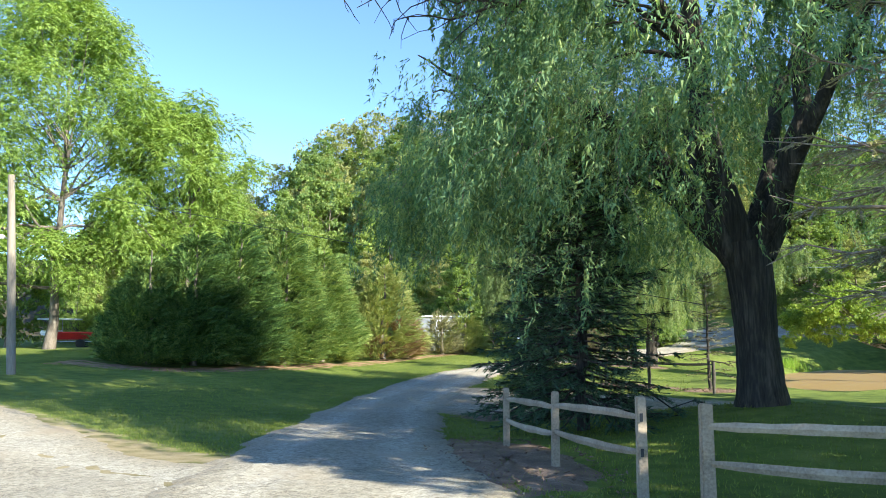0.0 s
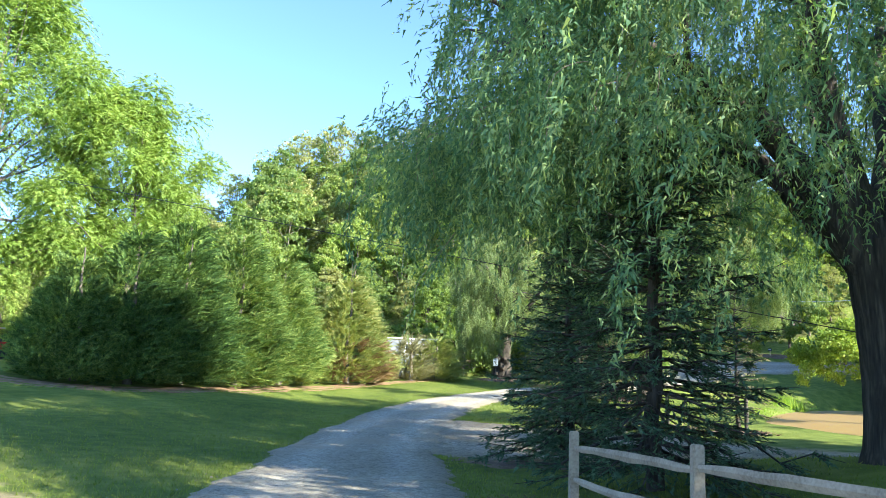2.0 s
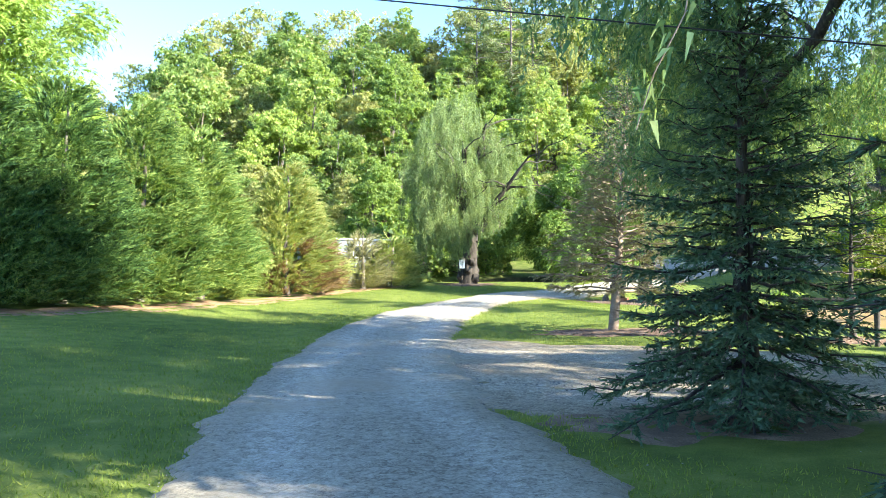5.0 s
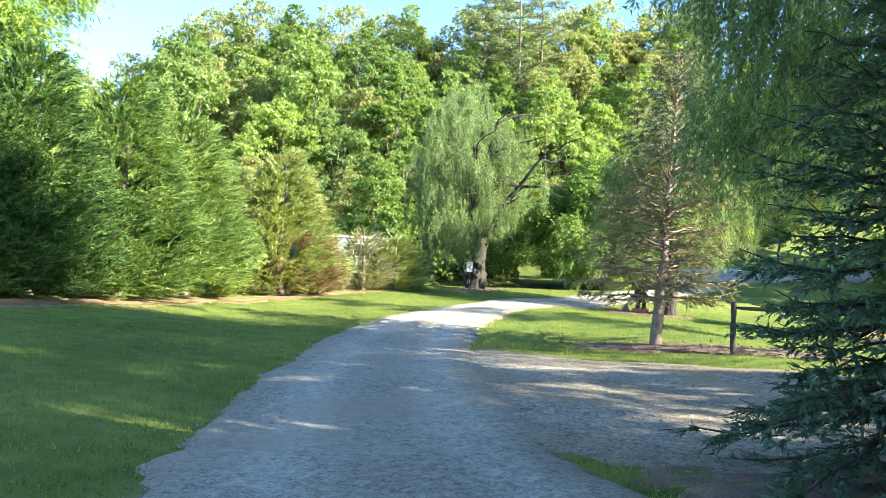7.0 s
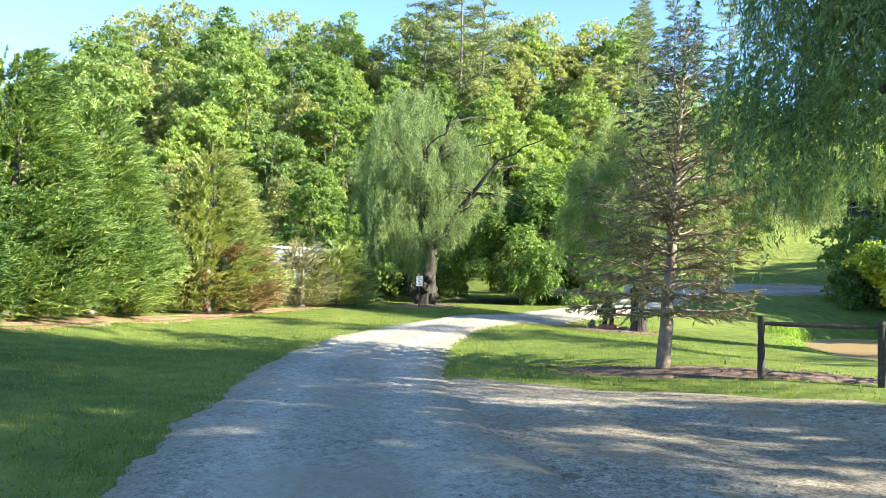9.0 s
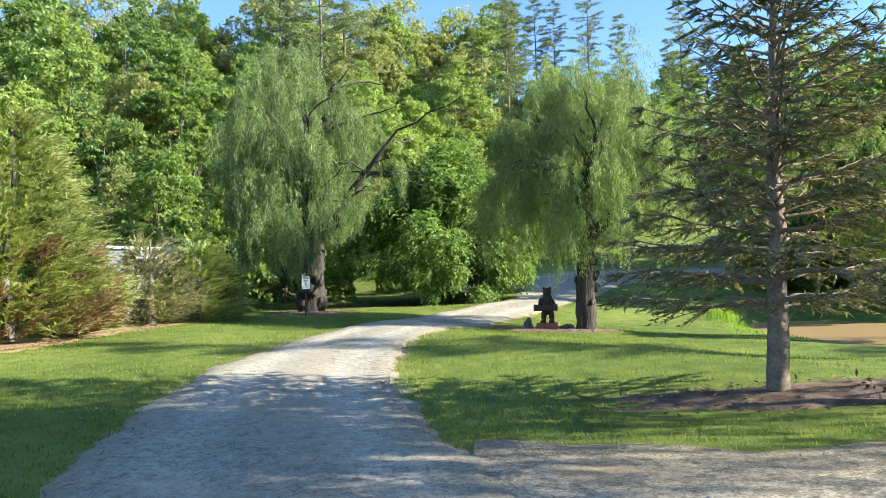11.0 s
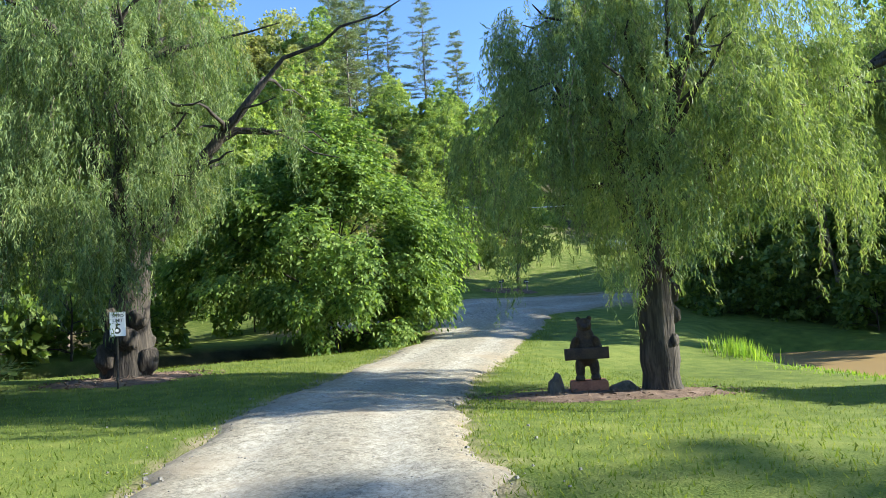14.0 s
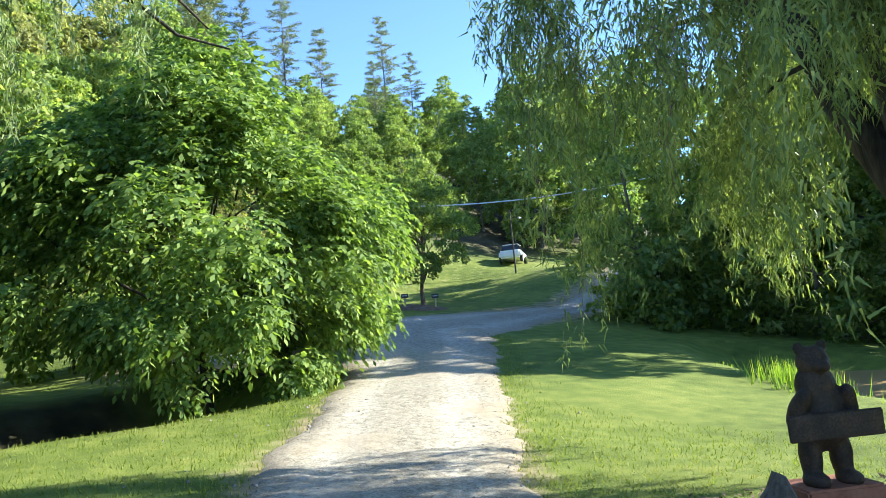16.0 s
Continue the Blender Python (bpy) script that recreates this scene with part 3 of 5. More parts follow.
def broadleaf_mesh(height, radius, lobes, leaves, size, base=0.3, droop=0.25, slim=False, point=1.0):
    """Crown of rounded lobes on an egg-shaped envelope, each lobe built of leafy tufts that face outwards. Returns the leaf mesh and the lobe centres."""
    k = lobes
    h = base + (1 - base) * rng.random(k) ** 0.9
    u = (h - base) / (1 - base)
    prof = np.sin(np.pi * np.clip(u ** point * 0.84 + 0.14, 0, 1)) ** 0.65
    ang = rng.random(k) * 2 * np.pi
    rr = radius * prof * (0.35 + 0.58 * rng.random(k) ** 0.45)
    wild = rng.random(4) * 6.28
    rr = rr * (1 + 0.24 * np.sin(2 * ang + wild[0] + 3 * u) + 0.18 * np.sin(3 * ang + wild[1] - 5 * u))
    h = h * (1 + 0.06 * np.sin(ang + wild[2]) + 0.05 * rng.normal(size=k))
    c = np.stack([rr * np.cos(ang), rr * np.sin(ang), h * height * 0.95], 1)
    lr = radius * (0.17 + 0.20 * rng.random(k) ** 1.3) * (0.65 + 0.35 * prof)
    tufts = 18
    td = unit(spread(k * tufts) + np.repeat(unit(c * [1, 1, 0.25]) * [0.55, 0.55, 0.2] + [0, 0, 0.35], tufts, 0))
    tc = np.repeat(c, tufts, 0) + td * (np.repeat(lr, tufts) * (0.62 + 0.38 * rng.random(k * tufts)))[:, None] * np.array([1.12, 1.12, 0.85])
    tr = np.repeat(lr, tufts) * (0.20 + 0.16 * rng.random(k * tufts))
    pick = rng.choice(k * tufts, leaves, p=tr ** 2 / (tr ** 2).sum())
    d = unit(spread(leaves) + 0.5 * td[pick])
    p = tc[pick] + d * (tr[pick] * (0.5 + 0.6 * rng.random(leaves)))[:, None] * np.array([1.25, 1.25, 0.7])
    way = rng.normal(size=(leaves, 3)) + 0.5 * td[pick]
    way[:, 2] -= 1.6 * droop
    s = size * (0.6 + 0.8 * rng.random(leaves))
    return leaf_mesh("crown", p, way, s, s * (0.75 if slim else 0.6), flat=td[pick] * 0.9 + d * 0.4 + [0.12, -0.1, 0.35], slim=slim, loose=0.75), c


def compound_crown(height, radius, lobes, leaves, length, leaflets, size, base=0.1, broad=0.36, skirt=None):
    """Crown of long drooping compound leaves: leaflets in pairs along each bending stalk. Returns the mesh and the clump centres."""
    k = lobes
    h = base + (1 - base) * rng.random(k) ** 0.9
    u = (h - base) / (1 - base)
    prof = np.sin(np.pi * np.clip(u * 0.80 + 0.18, 0, 1)) ** 0.6
    ang = rng.random(k) * 2 * np.pi
    wild = rng.random(3) * 6.28
    rr = radius * prof * (0.3 + 0.68 * rng.random(k) ** 0.5) * (1 + 0.16 * np.sin(2 * ang + wild[0] + 3 * u) + 0.14 * np.sin(3 * ang + wild[1] - 6 * u))
    h = h * (1 + 0.07 * np.sin(2 * ang + wild[2]))
    c = np.stack([rr * np.cos(ang), rr * np.sin(ang), h * height * 0.94], 1)
    lr = radius * (0.13 + 0.15 * rng.random(k))
    pick = rng.integers(0, k, leaves)
    d = spread(leaves)
    d[:, 2] = np.where(rng.random(leaves) < 0.6, np.abs(d[:, 2]), d[:, 2])
    root = c[pick] + d * (lr[pick] * (0.55 + 0.5 * rng.random(leaves)))[:, None]
    if skirt:
        root = root[root[:, 2] > skirt(root[:, 0], root[:, 1])]
        d = unit(root - c[rng.integers(0, k, len(root))] * [0.5, 0.5, 0.9])
        c = c[c[:, 2] > skirt(c[:, 0], c[:, 1]) + 0.4]
        leaves = len(root)
    out = unit(d + [0, 0, 0.15] + rng.normal(size=(leaves, 3)) * 0.35)
    L = length * (0.6 + 0.6 * rng.random(leaves))
    t = np.linspace(0.15, 1.0, leaflets)[None, :, None]
    p = root[:, None] + out[:, None] * (L[:, None, None] * t)
    p[..., 2] -= 0.55 * L[:, None] * t[..., 0] ** 2
    way = out[:, None] - np.array([0, 0, 1.1]) * t
    side = unit(np.cross(out, [0, 0, 1.0]))[:, None] * np.where(np.arange(leaflets) % 2, 1.0, -1.0)[None, :, None]
    way = unit(way) * 0.75 + side * np.where(np.arange(leaflets) == leaflets - 1, 0.0, 0.9)[None, :, None] - np.array([0, 0, 0.3])
    flat = np.repeat((out + [0, 0, 0.55])[:, None], leaflets, 1)
    s = (size * (0.7 + 0.6 * rng.random((leaves, leaflets)))).ravel()
    return leaf_mesh("crown", p.reshape(-1, 3), way.reshape(-1, 3), s, s * broad, flat=flat.reshape(-1, 3), slim=broad < 0.4, loose=0.75), c


def compound_tree(name, label, category, height, radius, lobes, leaves, length, leaflets, size, leaf, bark, r0, group="", base=0.1, limbs=20, broad=0.36, skirt=None):
    t = empty(name, 0, 0, 0, label, category, group)
    me, c = compound_crown(height, radius, lobes, leaves, length, leaflets, size, base, broad, skirt)
    tube_part("trunk", trunk_lines(height, r0, c[:limbs]), bark, t, 7)
    link_mesh("crown", me, leaf, t)
    return t


def trunk_lines(height, r0, tips, lean=0.03, fork=0.35):
    top = np.array([rng.normal() * lean * height, rng.normal() * lean * height, height * 0.86])
    n = 12
    main = wander((0, 0, -0.3), top, n, 0.10)
    rad = r0 * (1 - np.linspace(0, 1, n) * 0.85)
    rad[0] *= 1.5
    rad[1] *= 1.1
    lines = [(main, rad)]
    for c in tips:
        f = np.clip(fork + 0.55 * (c[2] / height - 0.3) + 0.08 * rng.normal(), 0.18, 0.9)
        k = int(f * (n - 1))
        lines.append((wander(main[k], c, 6, 0.16, 0.04), np.linspace(rad[k] * 0.5, 0.02, 6)))
    return lines


def broadleaf(name, label, category, height, radius, lobes, leaves, size, leaf, bark, r0=0.25, group="", base=0.3, limbs=14, kind="", slim=False, point=1.0, droop=0.25):
    t = empty(name, 0, 0, 0, label, category, group, kind)
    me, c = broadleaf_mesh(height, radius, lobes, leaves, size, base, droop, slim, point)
    tube_part("trunk", trunk_lines(height, r0, c[:limbs]), bark, t, 6)
    link_mesh("crown", me, leaf, t)
    return t


def strand_crown(starts, lengths, outward, per_metre, leaf_l, leaf_w, curl=0.25, rough=0.42):
    """Hanging shoots: each leaves its start outwards, bends over and falls, set with narrow leaves."""
    n = len(starts)
    m = 9
    t = np.linspace(0, 1, m)[None, :, None]
    out = outward[:, None] * (lengths[:, None, None] * curl * (1 - (1 - t) ** 2.2))
    fall = np.zeros((n, m, 3))
    fall[..., 2] = -lengths[:, None] * t[..., 0] ** 1.35
    sway = np.cumsum(rng.normal(size=(n, m, 3)) * [0.05, 0.05, 0.0], 1) * lengths[:, None, None] ** 0.5
    line = starts[:, None] + out + fall + sway
    cnt = np.maximum(5, (lengths * per_metre).astype(int))
    idx = np.repeat(np.arange(n), cnt)
    f = rng.random(len(idx)) ** 0.85 * (m - 1.001)
    k = f.astype(int)
    fr = (f - k)[:, None]
    p = line[idx, k] * (1 - fr) + line[idx, k + 1] * fr
    p += rng.normal(size=p.shape) * 0.035
    d = line[idx, k + 1] - line[idx, k]
    d = unit(d) + rng.normal(size=d.shape) * rough
    d[:, 2] -= 0.2
    s = leaf_l * (0.6 + 0.7 * rng.random(len(idx)))
    leaves = leaf_mesh("crown", p, d, s, leaf_w * (0.7 + 0.6 * rng.random(len(idx))), flat=np.tile([0.22, -0.16, 0.2], (len(idx), 1)), slim=True, loose=0.9)
    twigs = [(l, np.linspace(0.007, 0.003, m)) for l in line[:: max(1, n // 330)]]
    return leaves, twigs


def willow(x, y, label, height, radius, r0, strands, low, leaf_l, leaf_w, per_metre, limbs, leaf, bark, centre=(0, 0), squash=1.0, reach=(1.5, 4.5),
           flatten=0.52, tuft=14, spread_=0.42, curl=0.2, rough=0.42, on_limbs=0.25, long_share=0.5, leafy=None, sprays=(), burls=(), lift=(0, 0, 0, 0)):
    """A weeping tree: stout knotty trunk, given limbs, and curtains of hanging shoots in sprays over an umbrella-shaped crown."""
    z = gz(x, y)
    t = empty("weeping_tree", x, y, z, label, "tree", "weeping trees")
    lines = []
    n = 14
    fork = limbs[0][0]
    main = wander((0, 0, -0.3), fork, n, 0.05)
    rad = r0 * (1 - 0.28 * np.linspace(0, 1, n)) * (1 + 0.06 * rng.normal(size=n))
    rad[0], rad[1] = rad[0] * 1.45, rad[1] * 1.2
    rad[-1] *= 1.05
    lines.append((main, rad))
    tips = []
    for which, (a, b, ra) in enumerate(limbs):
        k = 10
        l = wander(a, b, k, 0.14, 0.05)
        lines.append((l, np.linspace(ra, ra * 0.35, k)))
        for _ in range(9):
            q = l[rng.integers(3, k)]
            o = np.array([q[0] - centre[0], q[1] - centre[1], 0])
            e = q + unit(o) * rng.uniform(0.5, 2.2) + np.array([rng.normal() * 0.9, rng.normal() * 0.9, rng.uniform(-0.3, 1.5)])
            tw = wander(q, e, 6, 0.25, 0.08)
            lines.append((tw, np.linspace(ra * 0.28, 0.012, 6)))
            if leafy is None or which in leafy:
                tips += [e, tw[3], tw[4]]
    tube_part("trunk", lines, bark, t, 10)
    for bx, by, bz_, br in burls:
        bm = bmesh.new()
        bmesh.ops.create_icosphere(bm, subdivisions=3, radius=1)
        for v in bm.verts:
            q = v.co.copy()
            v.co = Vector((bx, by, bz_)) + Vector((q.x, q.y, q.z * 1.25)) * br * 0.92 * (1 + 0.42 * noise.noise(q * 1.4 + Vector((bx, by, bz_)) * 9) + 0.16 * noise.noise(q * 4))
        part("burl", bm, bark, t, "knotty burl", True)
    hubs_n = strands // tuft
    ang = rng.random(hubs_n) * 2 * np.pi
    rr = rng.random(hubs_n) ** 0.42
    lump = 1 + 0.15 * np.sin(3 * ang + 1.3) + 0.09 * np.sin(7 * ang) + 0.06 * rng.normal(size=hubs_n)
    hub = np.stack([centre[0] + radius * rr * lump * np.cos(ang), centre[1] + radius * squash * rr * lump * np.sin(ang),
                    height * (1 - flatten * rr ** 2.1) * (0.40 + 0.62 * rng.random(hubs_n) ** 0.75)], 1)
    for cx, cy, cz, sx, sy, sz, k in sprays:
        hub = np.concatenate([hub, np.array([cx, cy, cz]) + rng.normal(size=(k, 3)) * [sx, sy, sz]])
    tips = np.array(tips)
    hub = np.concatenate([hub, tips[rng.integers(0, len(tips), int(hubs_n * on_limbs))]])
    ropes = strands // 6
    rope = rng.integers(0, ropes, strands)
    home = rng.integers(0, len(hub), ropes)
    near = home[rope]
    weight = 0.55 + 0.9 * rng.random(len(hub))
    st = (hub[home] + rng.normal(size=(ropes, 3)) * spread_ * 1.15 * weight[home][:, None] * [1, 1, 0.8])[rope] + rng.normal(size=(strands, 3)) * [0.06, 0.06, 0.10]
    out = unit(np.c_[st[:, 0] - centre[0], st[:, 1] - centre[1], np.full(strands, 0.3)] + (rng.normal(size=(ropes, 3)) * 0.9)[rope] + rng.normal(size=(strands, 3)) * 0.25)
    ln = np.where(rng.random(ropes) < long_share, rng.uniform(reach[0], reach[1], ropes), rng.uniform(0.4, 1.1, ropes))[rope] * rng.uniform(0.65, 1.1, strands)
    ln *= (0.45 + 0.95 * rng.random(len(hub)))[near]
    floor_z = low * (0.75 + 1.15 * rng.random(strands) ** 0.7)
    floor_z = floor_z + lift[3] * np.clip((st[:, 0] - centre[0]) * lift[0] + (st[:, 1] - centre[1]) * lift[1] - lift[2], 0, 1)
    away = np.hypot(st[:, 0] - centre[0], (st[:, 1] - centre[1]) / squash) > radius * 1.15
    floor_z = np.where(away, np.maximum(floor_z, 3.6 + 0.8 * rng.random(strands)), floor_z)
    room = st[:, 2] - floor_z
    st, out, ln, room = (v[room > 0.1] for v in (st, out, ln, room))
    ln = np.clip(np.minimum(ln, room), 0.3, None)
    me, twigs = strand_crown(st, ln, out, per_metre, leaf_l, leaf_w, curl, rough)
    link_mesh("crown", me, leaf, t)
    tagged(tube_part("shoot_tangle", twigs, M_DEADWOOD, t, 3), "thin hanging shoots", kind="stuff")
    return t


def spruce(x, y, label, height, radius, whorls, per, leaf, bark, r0=0.14, low=0.5, bare=0.0, twig=9, up=0.05, size=0.15, lean=(0, 0), name="spruce", tip_leaf=None, skew=(0, 0)):
    """A conifer in whorls: each bough carries flat side twigs clothed in short needle shoots; bare: share of naked inner wood."""
    t = empty(name, x, y, gz(x, y), label, "tree", "spruces")
    n = 14
    tip = np.array([lean[0], lean[1], height])
    main = np.array([0, 0, -0.2]) + (tip + [0, 0, 0.2]) * np.linspace(0, 1, n)[:, None] + np.r_[[[0, 0, 0]], rng.normal(size=(n - 2, 3)) * [0.03, 0.03, 0], [[0, 0, 0]]]
    lines = [(main, r0 * (1.02 - np.linspace(0, 1, n)))]
    P, D, N = [], [], []
    for i in range(whorls):
        f = (i + 0.5 * rng.random()) / whorls
        h = low + (height - low) * f
        root = np.array([lean[0], lean[1], 0]) * h / height + [0, 0, h]
        L0 = radius * (1 - f) ** 0.72 + 0.10
        for b in range(per):
            a = 2 * np.pi * (b + 0.8 * rng.random()) / per + i * 1.1
            L = L0 * rng.uniform(0.55, 1.15) * (1 + skew[0] * math.cos(a) + skew[1] * math.sin(a))
            root = np.array([lean[0], lean[1], 0]) * h / height + [0, 0, h + rng.uniform(-0.6, 0.6) * (height - low) / whorls]
            out = np.array([math.cos(a), math.sin(a), 0])
            k = 7
            s = np.linspace(0, 1, k)
            ax = root + out * (L * s)[:, None]
            ax[:, 2] += L * ((up + 0.45 * f) * s - 0.34 * (1 - f) * s ** 1.5 + 0.16 * s ** 3.5) + 0.02 * rng.normal(size=k) * L
            lines.append((ax, np.linspace(0.006 + 0.012 * L, 0.004, k)))
            side = np.array([-out[1], out[0], 0])
            tw = max(3, int(twig * L))
            for q in range(tw):
                s0 = bare + (1 - bare) * rng.random() ** 0.8
                base = ax[int(s0 * (k - 1.01))]
                sl = 0.42 * L * (1.12 - s0) * rng.uniform(0.5, 1.1) + 0.08
                g = rng.choice((-1, 1))
                way = unit(out * rng.uniform(0.6, 1.0) + side * g * rng.uniform(0.5, 1.0) + [0, 0, rng.uniform(-0.55, 0.05)])
                m = max(3, int(sl / (size * 0.42)))
                u = np.linspace(0.08, 1, m)[:, None]
                pts = base + way * u * sl
                if bare > 0.2:
                    lines.append((np.array([base, base + way * sl * 0.55, base + way * sl + [0, 0, -0.05 * sl]]), np.array([0.006, 0.004, 0.002])))
                P.append(pts)
                D.append(way + rng.normal(size=(m, 3)) * 0.42)
                N.append(np.tile([0, 0, 1.0], (m, 1)))
            u = rng.random((int(tw * 2.2), 1)) * (1 - bare) + bare
            P.append(ax[(u[:, 0] * (k - 1.01)).astype(int)])
            D.append(out + rng.normal(size=(len(u), 3)) * 0.5)
            N.append(np.tile([0, 0, 1.0], (len(u), 1)))
    P, D, N = np.concatenate(P), np.concatenate(D), np.concatenate(N)
    tube_part("trunk", lines, bark, t, 5)
    s = size * (0.7 + 0.6 * rng.random(len(P)))
    green = P[:, 2] > height * (0.58 + 0.12 * rng.random(len(P))) if tip_leaf else np.zeros(len(P), bool)
    keep = green | (rng.random(len(P)) < (0.95 if tip_leaf else 1.0))
    for name_, sel, mat in (("crown", ~green & keep, leaf), ("crown_top", green, tip_leaf)):
        if sel.any():
            link_mesh(name_, leaf_mesh(name_, P[sel], D[sel], s[sel], s[sel] * 0.40, flat=N[sel], slim=True), mat, t)
    return t


def cypress_mesh(height, radius, plumes, per, size, sway=(0.22, -0.09), top=1.0):
    """A dense cone of feathery upswept plumes, their tips all bending the same way."""
    fans = max(12, plumes // 5)
    fan = rng.integers(0, fans, plumes)
    f = (top * (1 - np.sqrt(1 - rng.random(fans) * 0.985)))[fan]
    ang = (rng.random(fans) * 2 * np.pi)[fan]
    f = np.clip(f + rng.normal(size=plumes) * 0.10 / height, 0, 0.99)
    ang = ang + rng.normal(size=plumes) * 0.16 / (radius * (1.08 - f))
    turn = rng.random(3) * 6.28
    lump = 1 + 0.13 * np.sin(4 * ang + 9 * f + turn[0]) * np.sin(14 * f - 2 * ang + turn[1]) + 0.08 * np.sin(2 * ang + turn[2]) + (0.075 * rng.normal(size=fans))[fan] + 0.04 * rng.normal(size=plumes)
    r = radius * np.minimum((1 - f) ** 0.95, 0.66 + 1.5 * f) * lump
    radial = np.stack([np.cos(ang), np.sin(ang), 0 * f], 1)
    root = radial * (0.86 * r)[:, None] + np.stack([0 * f, 0 * f, 0.05 + f * height * 0.94], 1)
    axis_ = unit(radial * 0.75 + np.array([sway[0], sway[1], 0.62]) + (rng.normal(size=(fans, 3)) * 0.22)[fan] + rng.normal(size=(plumes, 3)) * 0.14)
    L = min(0.95, 0.30 * height) * (0.45 + 0.85 * rng.random(plumes)) * (0.7 + 0.3 * (1 - f))
    half = per // 2
    k = np.repeat((np.arange(half) + 0.5) / half, 2)[None] + rng.normal(size=(plumes, 2 * half)) * 0.02
    k = np.clip(k, 0.0, 1.0)
    bend = np.array([sway[0] * 0.7, sway[1] * 0.7, -0.22])
    p = root[:, None] + (axis_[:, None] + bend * k[..., None] ** 2) * (L[:, None] * k)[..., None]
    up = unit(radial * 0.4 + [0, 0, 0.8] + rng.normal(size=(plumes, 3)) * 0.35)
    side = unit(np.cross(axis_, up))[:, None] * np.where(np.arange(2 * half) % 2, 1.0, -1.0)[None, :, None]
    d = axis_[:, None] + bend * k[..., None] + side * (0.85 - 0.5 * k)[..., None] + rng.normal(size=(plumes, 2 * half, 3)) * 0.22
    s = (size * np.sin(np.pi * (0.22 + 0.70 * k)) * (0.75 + 0.5 * rng.random(k.shape))).ravel()
    flat = np.repeat(unit(np.cross(side[:, 0], axis_)), 2 * half, 0)
    return leaf_mesh("crown", p.reshape(-1, 3), d.reshape(-1, 3), s, s * 0.30, flat=flat, slim=True, loose=0.4)


def cypress(x, y, label, height, radius, plumes, per, size, leaf, dead=0):
    t = empty("cypress", x, y, gz(x, y), label, "tree", "cypress hedge")
    tube_part("trunk", trunk_lines(height, 0.16, [], 0.0), M_BARK, t, 6)
    link_mesh("crown", cypress_mesh(height, radius, plumes, per, size), leaf, t)
    if dead:
        link_mesh("dead_sprays", cypress_mesh(height, radius * 1.03, dead, per, size, top=0.42), M_DEAD_SPRAY, t, "dry brown sprays")
    return t


# big weeping tree by the fence
def course(points, n=14, amount=0.02):
    """A limb's line through given points, rounded off and a little knotty."""
    p = np.array(points, float)
    t = np.r_[0, np.cumsum(np.linalg.norm(np.diff(p, axis=0), axis=1))]
    q = np.stack([np.interp(np.linspace(0, t[-1], n), t, p[:, k]) for k in range(3)], 1)
    for _ in range(2):
        q[1:-1] = (q[:-2] + 2 * q[1:-1] + q[2:]) / 4
    q[1:-1] += rng.normal(size=(n - 2, 3)) * amount * t[-1] / 4
    return q


